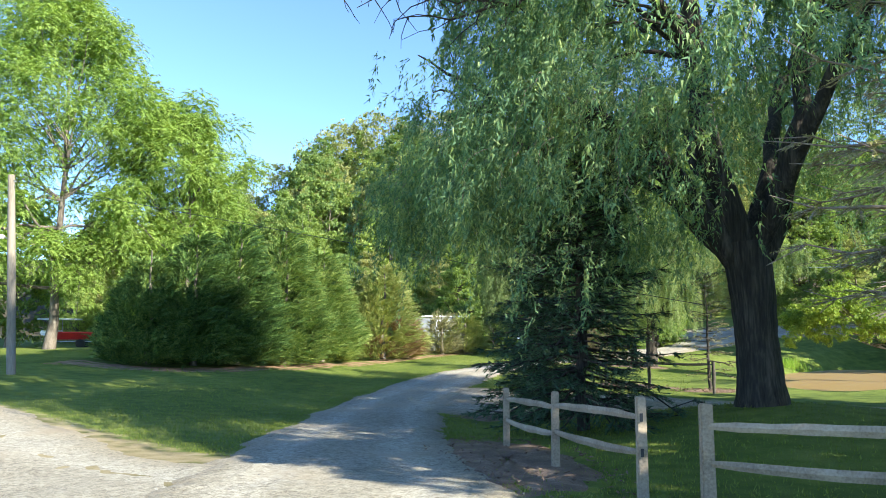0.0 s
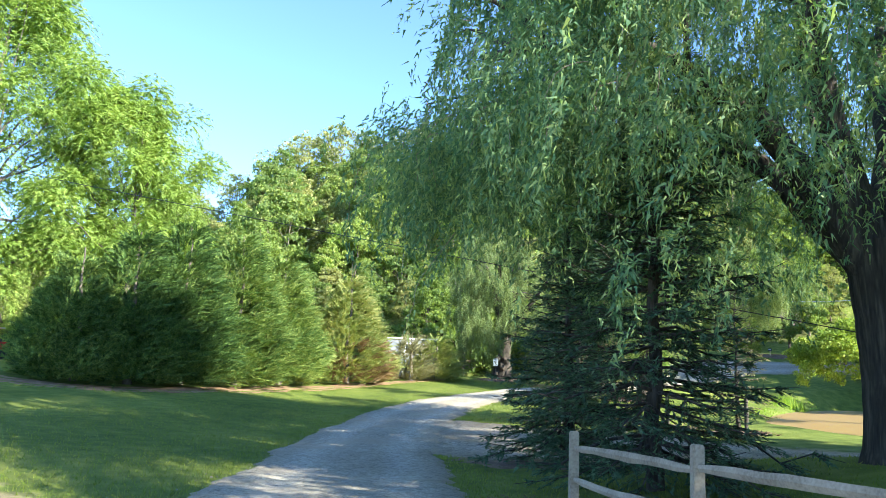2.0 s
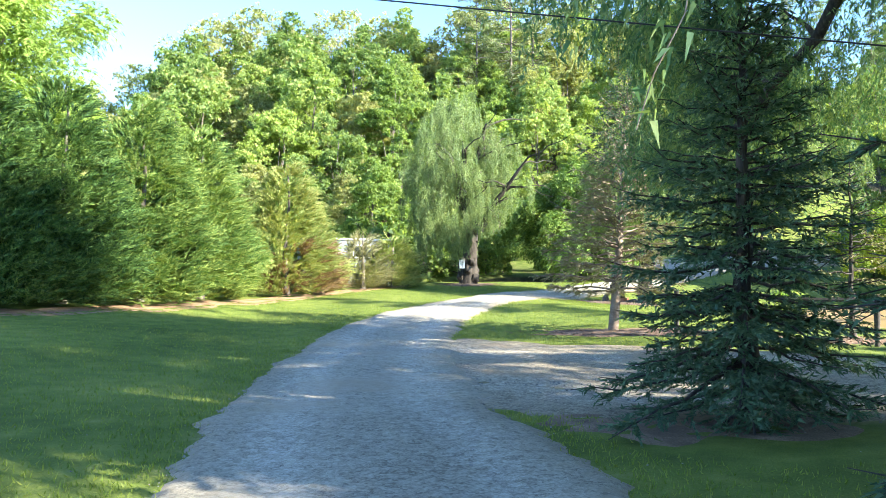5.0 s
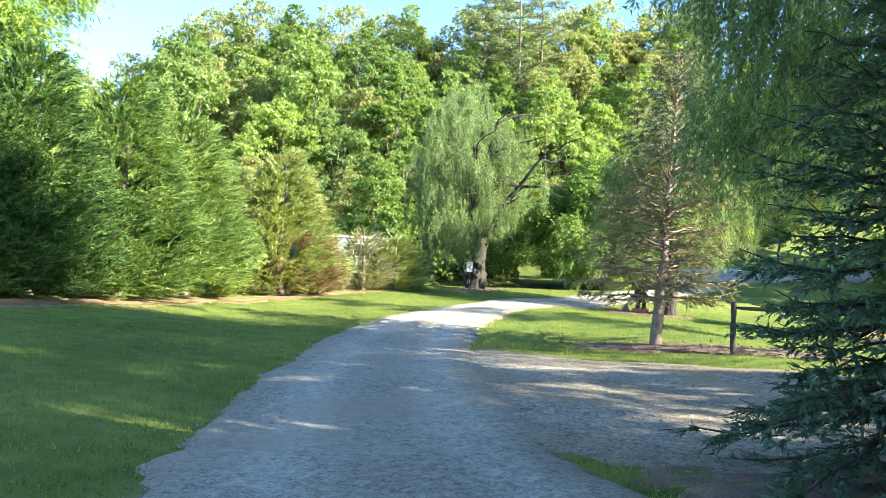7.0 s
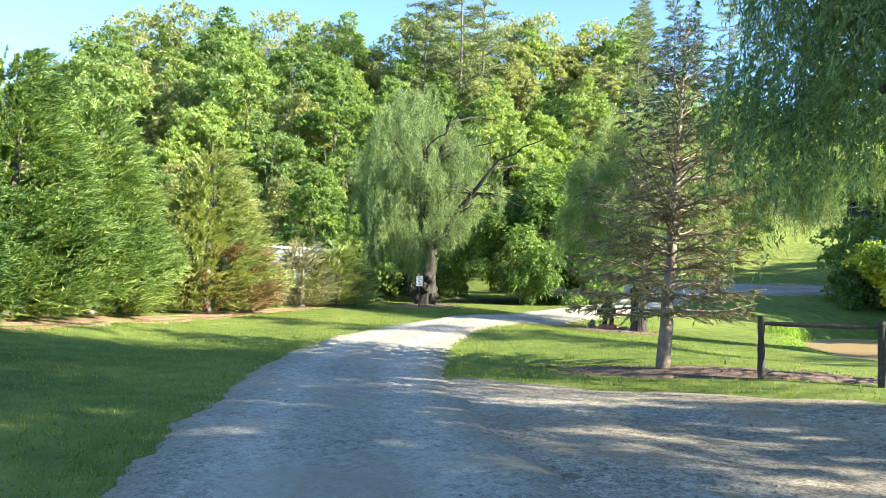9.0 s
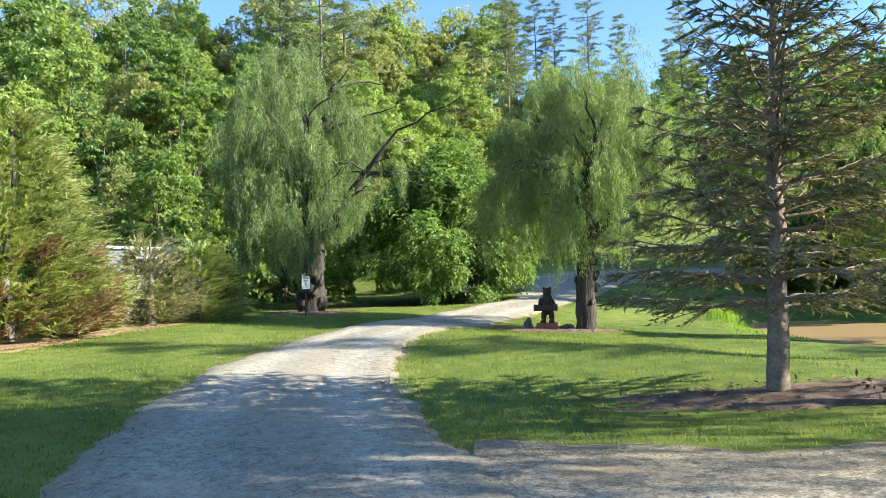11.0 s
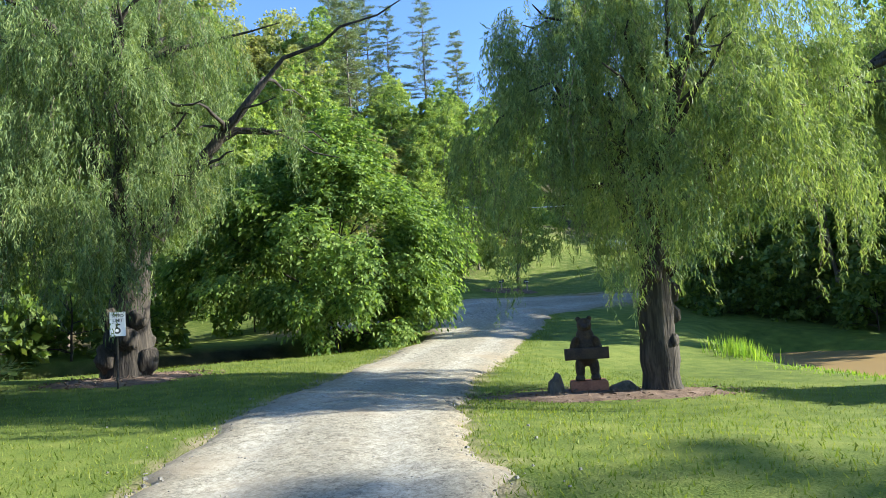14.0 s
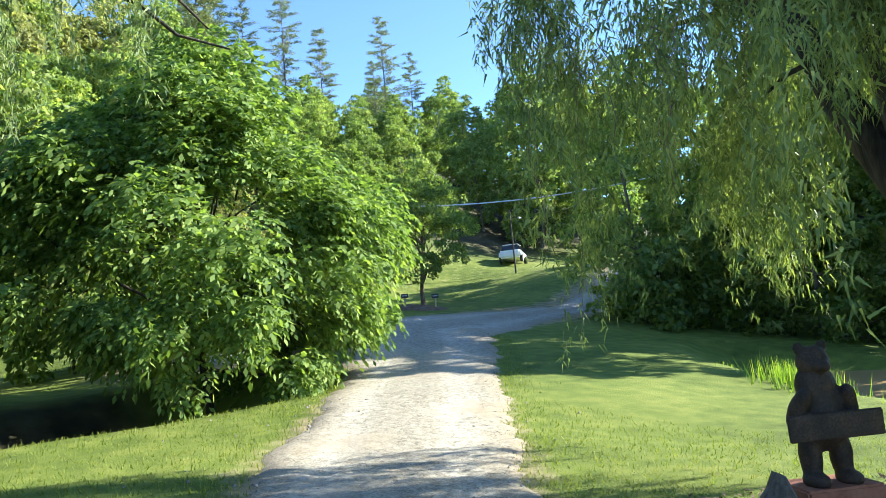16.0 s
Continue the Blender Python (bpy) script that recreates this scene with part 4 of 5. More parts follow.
def shade_tree(x, y, label):
    """A broad old tree: short dark trunk, spreading limbs, and a wide dome of drooping leafy sprays that hang low over the drive."""
    t = empty("weeping_tree", x, y, gz(x, y), label, "tree", "weeping trees")
    n = 16
    main = course([(0.05, 0, -0.3), (0.03, 0, 0.8), (-0.05, 0, 2.2), (-0.15, 0, 3.3)], n, 0.01)
    rad = np.interp(np.linspace(0, 1, n), [0, 0.08, 0.2, 0.45, 0.75, 1.0], [0.66, 0.54, 0.46, 0.41, 0.45, 0.46])
    lines = [(main, rad)]
    limbs = [([(-0.35, 0, 2.9), (-0.95, -0.1, 3.8), (-1.6, 0, 4.9), (-3.6, 0.2, 6.5), (-6.3, 0.2, 6.0)], 0.26), ([(-0.3, 0.1, 2.8), (-0.9, 0.2, 3.35), (-1.8, 0.3, 4.6), (-3.2, 0.3, 4.9), (-5.0, -0.6, 5.3)], 0.13),
             ([(-0.2, 0, 3.0), (-0.6, 0, 4.5), (-1.0, 0, 6.0), (-1.0, 0.2, 8.6), (-1.5, 0.2, 12.5)], 0.33), ([(0.2, 0, 3.0), (0.85, 0, 4.5), (1.55, 0, 8.5), (2.3, 0.3, 13.0)], 0.25),
             ([(0.1, 0.2, 3.0), (1.5, 2.0, 6.5), (3.6, 5.0, 9.5), (5.0, 6.5, 10.5)], 0.22), ([(0, 0.2, 3.1), (-0.5, 3.8, 7.4), (-1.1, 6.8, 5.4), (-1.2, 8.0, 4.0), (-1.5, 10.2, 3.3)], 0.20),
             ([(-0.5, 3.6, 7.3), (-2.4, 7.6, 7.2), (-4.6, 10.4, 6.2)], 0.12), ([(0, -0.2, 3.1), (0.9, -2.8, 7.0), (1.5, -5.6, 8.6)], 0.20), ([(-0.2, 0.2, 3.2), (-2.8, 3.0, 7.0), (-5.2, 6.0, 6.6)], 0.18),
             ([(1.5, 0, 8.0), (3.5, -1.5, 9.5), (6.0, -2.0, 9.0)], 0.14), ([(-1.0, 0.1, 7.5), (-3.6, -1.5, 9.5), (-6.0, -2.4, 8.4)], 0.14)]
    for pts, r0 in limbs:
        l = course(pts)
        lines.append((l, np.linspace(r0, r0 * 0.28, len(l))))
        for _ in range(8):
            q = l[rng.integers(5, len(l))]
            e = q + unit(np.array([q[0], q[1], 0.0])) * rng.uniform(0.4, 1.8) + np.array([rng.normal() * 0.9, rng.normal() * 0.9, rng.uniform(-0.5, 1.3)])
            lines.append((wander(q, e, 6, 0.25, 0.08), np.linspace(r0 * 0.24, 0.012, 6)))
    # bare twigs at the drive side of the top
    for _ in range(26):
        q = np.array([rng.uniform(-6.0, -4.6), rng.uniform(-3.2, -2.0), rng.uniform(7.3, 8.6)])
        e = q + [rng.uniform(-2.6, -0.6), rng.normal() * 0.5, rng.uniform(-1.1, 0.3)]
        tw = wander(q, e, 7, 0.25, 0.05)
        lines.append((tw, np.linspace(0.03, 0.006, 7)))
        for _ in range(5):
            a = tw[rng.integers(2, 7)]
            lines.append((wander(a, a + [rng.normal() * 0.35, rng.normal() * 0.3, -rng.uniform(0.1, 0.6)], 4, 0.2), np.linspace(0.010, 0.004, 4)))
    tube_part("trunk", lines, M_BARK_DARK, t, 10)
    # leafy tufts: the dome, then the low boughs over the drive and towards the gravel apron
    k = 770
    z = 4.4 + 12.4 * rng.random(k) ** 1.15
    a = rng.random(k) * 2 * np.pi
    reach = np.interp(z, [3.5, 5, 7, 9, 12, 15, 17], [7.0, 7.6, 7.8, 7.8, 7.4, 5.6, 2.6]) * (1 + 0.10 * np.sin(3 * a + 0.7) + 0.07 * np.sin(5 * a + z))
    r = reach * rng.random(k) ** 0.38
    hub = np.stack([r * np.cos(a), r * np.sin(a) * 1.08 + 0.9, z], 1)
    low = (hub[:, 2] < 6.2) & ((r < 4.2) | (hub[:, 0] > -1.0))
    open_ = (hub[:, 0] < -5.4) & (hub[:, 1] < 1.5) & (hub[:, 2] > 5.6)
    hub = hub[~low & ~open_]
    for c, w, m in (((-7.1, 0.3, 4.5), (0.6, 1.2, 0.6), 26), ((-5.2, 0.0, 5.0), (1.0, 1.5, 0.7), 44), ((-3.2, -0.4, 5.8), (1.0, 1.2, 0.8), 34), ((-4.6, -1.6, 7.2), (0.5, 0.8, 0.7), 14),
                    ((-4.6, 10.4, 5.9), (0.9, 1.0, 0.7), 30), ((-2.4, 11.2, 6.0), (1.0, 0.8, 0.6), 34), ((-0.4, 11.2, 4.9), (0.9, 0.9, 0.9), 40), ((1.6, 10.2, 5.4), (1.2, 1.2, 1.0), 30),
                    ((-0.9, 11.6, 3.6), (0.5, 0.6, 0.3), 10), ((-4.6, 6.0, 6.3), (1.0, 1.4, 0.6), 26), ((5.2, 7.0, 8.0), (1.8, 1.8, 1.6), 40)):
        hub = np.concatenate([hub, np.array(c) + rng.normal(size=(m, 3)) * w])
    # the drive side is clipped back, higher and further in towards the far end
    hub = hub[(hub[:, 0] > -7.15 + 0.16 * hub[:, 1] + 0.22 * np.maximum(hub[:, 1] - 7, 0) ** 1.5) & ((hub[:, 1] < 4.5) | (hub[:, 0] > -1.9) | (hub[:, 2] > 6.2))]
    for name, sel, per, reach_, dense, ll, lw in (("crown", hub[:, 2] < 9.6, 17, (0.45, 1.25), 44, 0.115, 0.030), ("crown_top", hub[:, 2] >= 9.6, 13, (0.5, 1.2), 34, 0.21, 0.06)):
        hb = np.repeat(hub[sel], per, 0)
        st = hb + rng.normal(size=hb.shape) * [0.46, 0.46, 0.27]
        out = unit(np.c_[hb[:, :2], np.full(len(hb), 0.6)] + rng.normal(size=hb.shape) * [3.0, 3.0, 1.0])
        ln = rng.uniform(*reach_, len(hb)) * np.where(rng.random(len(hb)) < 0.12, 1.5, 1.0)
        me, twigs = strand_crown(st, ln, out, dense, ll, lw, 0.42, 0.55)
        link_mesh(name, me, M_ELM, t)
        if name == "crown":
            tagged(tube_part("shoot_tangle", twigs, M_DEADWOOD, t, 3), "thin hanging shoots", kind="stuff")
    return t


rng = np.random.default_rng(21)
shade_tree(6.4, 15.2, "large dark-barked weeping tree shading the rail fence")
# the two weeping willows by the drive
rng = np.random.default_rng(22)
willow(5.86, 52.4, "weeping willow with a burly trunk and hanging yellow-green curtains", 11.0, 2.75, 0.50, 4300, 0.85, 0.125, 0.022, 50,
       [((0.2, 0, 2.3), (-1.4, 0.3, 7.6), 0.28), ((0.3, 0, 2.4), (1.0, 0.3, 8.8), 0.26), ((0.6, -0.3, 3.0), (2.5, -1.8, 6.3), 0.2), ((0.2, 0.2, 2.4), (0.2, 1.8, 7.8), 0.2), ((0.1, -0.1, 2.3), (-0.6, -1.6, 7.4), 0.2)],
       M_WILLOW, M_BARK_DARK, centre=(-0.6, 0.45), reach=(0.6, 2.9), flatten=0.36, tuft=22, spread_=0.31, curl=0.12, on_limbs=0.10, leafy=(0, 1, 3), sprays=((-2.4, -0.6, 4.2, 0.6, 0.6, 0.8, 18), (-0.8, -1.6, 3.4, 0.9, 0.5, 0.6, 26), (0.7, -1.0, 6.6, 0.8, 0.6, 0.8, 8)),
       burls=((-0.42, -0.12, 0.45, 0.24), (0.30, -0.34, 0.35, 0.26), (-0.10, -0.45, 0.85, 0.22), (0.42, 0.0, 0.75, 0.22), (0.15, -0.40, 1.25, 0.20), (-0.36, -0.2, 1.3, 0.18)), lift=(0.80, -0.60, 1.3, 2.6))
willow(12.2, 43.65, "weeping willow beside the carved bear, curtains nearly to the lawn", 9.4, 3.05, 0.36, 4500, 1.25, 0.115, 0.021, 52,
       [((0.05, 0, 2.6), (-0.8, 0.4, 5.6), 0.24), ((0.1, 0, 2.6), (0.5, 0.3, 7.4), 0.26), ((0.1, -0.1, 2.9), (4.4, -2.9, 6.0), 0.2), ((0.1, 0.2, 2.6), (0.8, 2.2, 6.4), 0.2), ((0, -0.1, 2.7), (-0.4, -1.6, 6.2), 0.18)],
       M_WILLOW, M_BARK_DARK, centre=(0.3, 0), reach=(0.6, 2.7), flatten=0.40, tuft=24, spread_=0.31, curl=0.12, on_limbs=0.35, leafy=(2,), sprays=((-1.7, 0.4, 6.0, 0.6, 0.6, 0.8, 16), (-2.2, -0.4, 4.6, 0.5, 0.6, 0.6, 8), (0.6, 0.2, 8.0, 0.8, 0.8, 0.5, 20), (-0.6, 0.2, 7.0, 0.6, 0.8, 0.6, 14), (2.4, -1.6, 6.6, 0.9, 0.7, 0.4, 12)),
       burls=((0.24, -0.16, 1.35, 0.16), (0.22, -0.18, 1.75, 0.17), (-0.22, -0.16, 2.1, 0.17), (0.14, -0.22, 2.2, 0.17), (-0.24, 0.05, 1.6, 0.13), (0.02, -0.26, 0.9, 0.12)))

# spruces
rng = np.random.default_rng(23)
spruce(2.9, 15.6, "dense dark blue-green spruce with boughs to the ground", 7.2, 2.45, 22, 9, M_SPRUCE, M_BARK_DARK, 0.15, 0.45, 0.22, 17, -0.02, 0.085)
spruce(2.75, 20.6, "dark spruce standing on bare soil by the gravel", 5.8, 1.85, 24, 9, M_SPRUCE, M_BARK_DARK, 0.15, 0.28, 0.16, 22, -0.05, 0.08, skew=(-0.16, -0.14))
spruce(5.38, 31.0, "sparse half-dead spruce with brown inner twigs", 7.0, 2.15, 25, 8, M_SPRUCE_DRY, M_DEADWOOD, 0.15, 1.15, 0.34, 19, 0.27, 0.07, (0.5, 0), tip_leaf=M_SPRUCE)
spruce(9.8, 27.6, "thin nearly bare young spruce on the lawn", 4.6, 1.2, 16, 5, M_SPRUCE_DRY, M_BARK_DARK, 0.08, 0.7, 0.45, 10, 0.1, 0.06, tip_leaf=M_SPRUCE)
spruce(5.9, 7.4, "dying spruce with bare brown boughs behind the fence", 8.5, 2.7, 20, 7, M_SPRUCE_DRY, M_DEADWOOD, 0.16, 2.3, 0.22, 11, 0.1, 0.045)

# cypress hedge, from the large end to the small
rng = np.random.default_rng(24)
for cx, cy, ch, cr, pl in ((-14.2, 35.9, 6.4, 2.7, 3300), (-12.2, 36.6, 7.5, 2.95, 4000), (-10.5, 38.0, 8.2, 3.05, 4700), (-8.6, 40.2, 8.2, 2.95, 4700), (-6.9, 42.6, 7.5, 2.6, 3900)):
    cypress(cx, cy, "tall feathery green cypress grown into a hedge", ch, cr, pl, 28, 0.165, M_CYPRESS)
cypress(-3.7, 46.4, "yellowing cypress with brown patches at the hedge end", 6.8, 2.65, 3300, 28, 0.17, M_CYPRESS_DRY, 620)
cypress(-0.1, 49.9, "small grey-brown half-dead cypress by the camper", 3.1, 1.5, 800, 26, 0.12, M_SPRUCE_DRY)
cypress(1.5, 50.7, "small bushy green juniper by the camper", 3.0, 1.5, 760, 36, 0.14, M_CYPRESS_DRY)

# left-hand broadleaf trees
rng = np.random.default_rng(25)
wal = compound_tree("walnut_tree", "tall airy light-green tree with a grey-brown forked trunk", "tree", 22.5, 6.4, 230, 31000, 0.5, 9, 0.165, M_WALNUT, M_BARK, 0.27, "lawn trees", 0.16, 34)
wal.matrix_basis = pose(-23.0, 43.5, gz(-23, 43.5))
wal = compound_tree("walnut_tree", "light-green tree with an open feathery top", "tree", 15.5, 4.5, 150, 20000, 0.5, 9, 0.165, M_WALNUT, M_BARK, 0.2, "lawn trees", 0.1, 26)
wal.matrix_basis = pose(-16.0, 45.5, gz(-16, 45.5))

# big bush at the bridge, tree on the island
rng = np.random.default_rng(26)
def creek_side(x, y):
    """Height of the lowest leaves: the bush hangs free over the creek hollow and comes down to the bank on the road side."""
    side = 0.838 * x - 0.545 * y
    return 0.4 + 2.6 * np.clip((1.6 - side) / 4.2, 0, 1) + 1.8 * np.clip((side - 1.3) / 1.4, 0, 1) + 0.25 * np.sin(2.3 * x + 1.7 * y)


b = compound_tree("bush", "large bright-green spreading bush with long drooping leaves", "bush", 8.0, 3.9, 120, 21000, 0.44, 7, 0.16, M_BUSH, M_BARK_DARK, 0.11, "", 0.09, 24, 0.46, creek_side)
b.matrix_basis = pose(14.1, 57.0, gz(14.1, 57.0))
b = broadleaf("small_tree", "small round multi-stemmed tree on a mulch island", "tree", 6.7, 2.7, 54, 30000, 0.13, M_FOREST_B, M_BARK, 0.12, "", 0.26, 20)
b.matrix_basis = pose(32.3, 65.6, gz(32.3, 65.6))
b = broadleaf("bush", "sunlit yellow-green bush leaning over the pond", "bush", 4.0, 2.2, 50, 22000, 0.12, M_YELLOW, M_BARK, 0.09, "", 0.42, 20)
b.matrix_basis = pose(24.4, 36.6, gz(24.4, 36.6))
for piece in b.children:          # stems lean out over the water, the crown hangs level at their ends
    piece.data.transform(Matrix(((1, 0, -1.5, 0), (0, 1, 0, 0), (0, 0, 1.12, 0), (0, 0, 0, 1))) if piece.name.startswith("trunk") else Matrix.Translation((-4.9, 0, 0.45)))

# ---- woods ----
rng = np.random.default_rng(27)
kinds = []
for mat_, ht, ra, nm, lab, pt in ((M_FOREST_A, 15, 4.6, "oak_tree", "bright green broadleaf tree in the woods", 1.0), (M_FOREST_B, 16, 4.6, "maple_tree", "darker green broadleaf tree in the woods", 1.0),
                                  (M_FOREST_C, 15, 4.4, "ash_tree", "dull olive broadleaf tree in the woods", 1.0), (M_FOREST_A, 20, 3.8, "poplar_tree", "tall light-green poplar in the woods", 0.8)):
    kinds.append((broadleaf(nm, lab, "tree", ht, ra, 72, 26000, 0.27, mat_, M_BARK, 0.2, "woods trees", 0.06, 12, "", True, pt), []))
far = []
for mat_, ht, ra, nm, lab in ((M_FOREST_A, 15, 5.0, "oak_tree", "bright green broadleaf tree on the hill"), (M_FOREST_B, 17, 5.2, "maple_tree", "dark green broadleaf tree on the hill"),
                              (M_FOREST_C, 16, 4.8, "ash_tree", "dull olive broadleaf tree on the hill")):
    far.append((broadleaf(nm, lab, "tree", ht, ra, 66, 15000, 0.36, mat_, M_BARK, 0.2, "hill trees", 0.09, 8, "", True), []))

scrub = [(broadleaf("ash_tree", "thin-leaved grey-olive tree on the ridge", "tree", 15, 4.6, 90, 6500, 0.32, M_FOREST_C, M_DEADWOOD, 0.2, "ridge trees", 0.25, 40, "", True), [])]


def pine(height, radius, bare):
    t = empty("pine_tree", 0, 0, 0, "tall thin pine with an open tapering crown", "tree", "pines")
    main = wander((0, 0, -0.3), (0.3, 0, height), 12, 0.02)
    lines, P, D = [(main, 0.24 * (1.03 - np.linspace(0, 1, 12)))], [], []
    for i in range(24):
        f = bare + (1 - bare) * (i + rng.random()) / 24
        root = main[0] + (main[-1] - main[0]) * f
        for b in range(4):
            a = rng.random() * 6.28
            L = radius * (1.04 - f) ** 0.55 * rng.uniform(0.4, 1.15) + 0.25
            e = root + np.array([math.cos(a) * L, math.sin(a) * L, L * rng.uniform(-0.1, 0.25)])
            lines.append((wander(root, e, 4, 0.1), np.linspace(0.045, 0.01, 4)))
            m = int(24 + 34 * L)
            u = 0.30 + 0.75 * rng.random((m, 1)) ** 0.7
            P.append(root + (e - root) * u + rng.normal(size=(m, 3)) * [0.26, 0.26, 0.07])
            D.append(rng.normal(size=(m, 3)) * [1, 1, 0.5] + (e - root) * 0.4 + [0, 0, 0.35])
    P, D = np.concatenate(P), np.concatenate(D)
    tube_part("trunk", lines, M_BARK, t, 5)
    link_mesh("crown", leaf_mesh("crown", P, D, 0.34, 0.09, slim=True), M_PINE, t)
    return t


pines = [(pine(25, 4.4, 0.26), []), (pine(23, 3.8, 0.36), []), (pine(24, 4.0, 0.42), [])]


def plant(pool, k, x, y, s=1.0):
    """Puts the first of its kind, or a copy, at a place."""
    ob, used = pool[k % len(pool)]
    m = pose(x, y, gz(x, y) - 0.1, 0, 0, rng.uniform(0, 360)) @ Matrix.Scale(s, 4)
    if used:
        copy_thing(ob, m)
    else:
        ob.matrix_basis = m
    used.append(1)


taken = []


def open_slope(x, y):
    """The mown hillside beyond the lane, seen past the mulch island."""
    return 47 < math.degrees(math.atan2(x - 6.4, y - 44)) < 63 and math.hypot(x - 6.4, y - 44) < 60


def clear(x, y, gap):
    if any((x - a) ** 2 + (y - b) ** 2 < gap * gap for a, b in taken):
        return False
    taken.append((x, y))
    return True


tries = 0
n_near = 0
while n_near < 36 and tries < 4000:
    tries += 1
    x, y = rng.uniform(-32, 52), rng.uniform(60.5, 80)
    if line_distance(x, y, CROSS_L) < 4.5 or (x > 13 and y < 71) or (x < 13 and y < 61.5 + 0.1 * x) or open_slope(x, y) or not clear(x, y, 4.3):
        continue
    plant(kinds, int(rng.integers(0, 4)), x, y, (rng.uniform(0.48, 0.6) + 0.013 * (y - 60)) * (0.8 if x > 12 else 1.0))
    n_near += 1
n_far = 0
while n_far < 104 and tries < 20000:
    tries += 1
    x, y = rng.uniform(-40, 48) if n_far % 4 else rng.uniform(-60, 96), rng.uniform(76, 116)
    if open_slope(x, y) or not clear(x, y, 3.7):
        continue
    plant(far, int(rng.integers(0, 3)), x, y, rng.uniform(0.7, 1.0) * (0.62 if 32 < x < 90 and y < 106 else 0.85 if 12 < x < 56 and y < 92 else 1.0))
    n_far += 1
# the ridge
for i, px in enumerate(np.arange(-36, 48, 5.2)):
    plant(scrub if i % 3 else far, 2, px + rng.uniform(-1.2, 1.2), 112 + rng.uniform(-3, 4), rng.uniform(0.95, 1.12))
for px, py, ps in ((20, 97, 1.12), (16.5, 99, 1.0), (24, 100, 1.05), (41, 94, 0.82), (44, 97, 0.8), (38, 97, 0.72), (56, 118, 0.8), (60, 117, 0.74), (63, 116, 0.66), (67, 113, 0.76), (70.5, 110, 0.7), (76, 106, 0.66), (81, 108, 0.74), (84, 106, 0.6), (53, 115, 0.72)):
    plant(pines, int(rng.integers(0, 3)), px, py, ps)
# dark trees beyond the pond
for px, py, ps in ((50, 47, 1.25), (49, 49.5, 0.9), (55, 52, 0.85), (62, 52, 1.35), (54, 40, 1.1), (44, 44, 0.95), (48, 38, 1.0), (64, 47, 1.35), (58, 34, 1.1), (37.5, 46, 0.95), (40, 53, 0.6), (60, 89, 0.62), (64, 83, 0.65), (68, 79, 1.05), (71, 75, 1.1), (56, 86, 0.55), (35.0, 55.4, 0.7), (34.5, 49, 0.75), (46.5, 88, 0.6), (50.5, 86, 0.55), (44, 91, 0.6), (51, 93, 0.6), (56, 91, 0.55), (88, 104, 0.9), (95, 110, 0.9), (101, 116, 0.9), (107, 108, 0.9), (92, 120, 0.9), (110, 122, 0.9), (33, 43, 0.7), (74, 91, 0.65), (80, 85, 1.15), (86, 78, 1.3), (92, 71, 1.3), (68, 96, 0.5), (50, 91, 0.5), (55, 95, 0.5), (60, 100, 0.55), (46, 97, 0.52), (53, 103, 0.58)):
    plant(far, 1, px, py, ps)
# unseen tall trees on the drive's near side, added to shade the gravel
for px, py, ps in ((16.0, 6.5, 1.1), (21.8, 12.6, 0.95), (24, 3, 1.0), (15.5, 0.6, 0.75), (19.5, 3.6, 1.3), (19.3, 14.6, 0.85)):
    plant(far, 0, px, py, ps)
plant(far, 1, 18.2, 10.6, 0.95)
plant(far, 1, 10.8, 3.0, 0.6)
plant(kinds, 1, 15.9, 13.4, 0.62)
plant(pines, 0, 30.5, 18.5, 0.75)
# woods behind the left lawn
for px, py, ps in ((-31, 53, 0.75), (-38, 48, 0.85), (-24, 58, 0.62), (-14, 57, 0.5), (-43, 56, 0.9), (-18, 63, 0.6), (-6, 61, 0.48), (-46, 40, 0.85)):
    plant(far, int(rng.integers(0, 3)), px, py, ps)

# ---- beds and straw ----
rng = np.random.default_rng(28)
road("pine_straw_strip", STRAW_L, [1.0, 0.95, 0.95, 0.9, 0.65, 0.5], "orange-brown pine straw strip under the hedge", 0.012, 0.0, M_STRAW, "mulch strip", 1.5)
bed("mulch_bed_willow", 5.9, 52.1, 1.7, 1.0, M_MULCH, "ring of brown bark mulch round a willow")
bed("mulch_bed_bear", 11.4, 44.2, 2.3, 1.1, M_MULCH, "brown bark mulch round the willow and carving", -40)
bed("mulch_bed_spruce", 6.2, 30.4, 3.4, 0.75, M_MULCH, "strip of brown bark mulch along the pond fence", -32)
bed("mulch_bed_island", 31.0, 65.2, 1.5, 1.2, M_MULCH, "mound of brown mulch on the road island", -30, 0.14)
bed("mulch_bed_fence", 1.0, 11.8, 1.15, 3.6, M_SOIL, "red-brown mulch along the split-rail fence", 8, 0.04)
bed("bare_soil_bed", 1.9, 20.7, 1.8, 1.7, M_SOIL, "bare brown soil with needles under the spruce", 0, 0.012)
bed("thin_spruce_bed", 9.8, 27.6, 1.1, 0.7, M_MULCH, "low mound of mulch round a thin spruce")


# chips strewn over and round the beds
k = 2600
which = rng.integers(0, 5, k)
bx, by, rx_, ry_, tn = (np.array(v)[which] for v in ((5.9, 11.4, 6.2, 1.0, 9.8), (52.1, 44.2, 30.4, 11.8, 27.6), (1.9, 2.6, 3.7, 1.3, 1.3), (1.15, 1.3, 0.95, 3.8, 0.9), (0.0, -40.0, -32.0, 8.0, 0.0)))
a, r = rng.random(k) * 2 * np.pi, rng.random(k) ** 0.42 * 1.06
px, py = rx_ * r * np.cos(a), ry_ * r * np.sin(a)
c, s_ = np.cos(np.radians(tn)), np.sin(np.radians(tn))
X, Y = bx + c * px - s_ * py, by + s_ * px + c * py
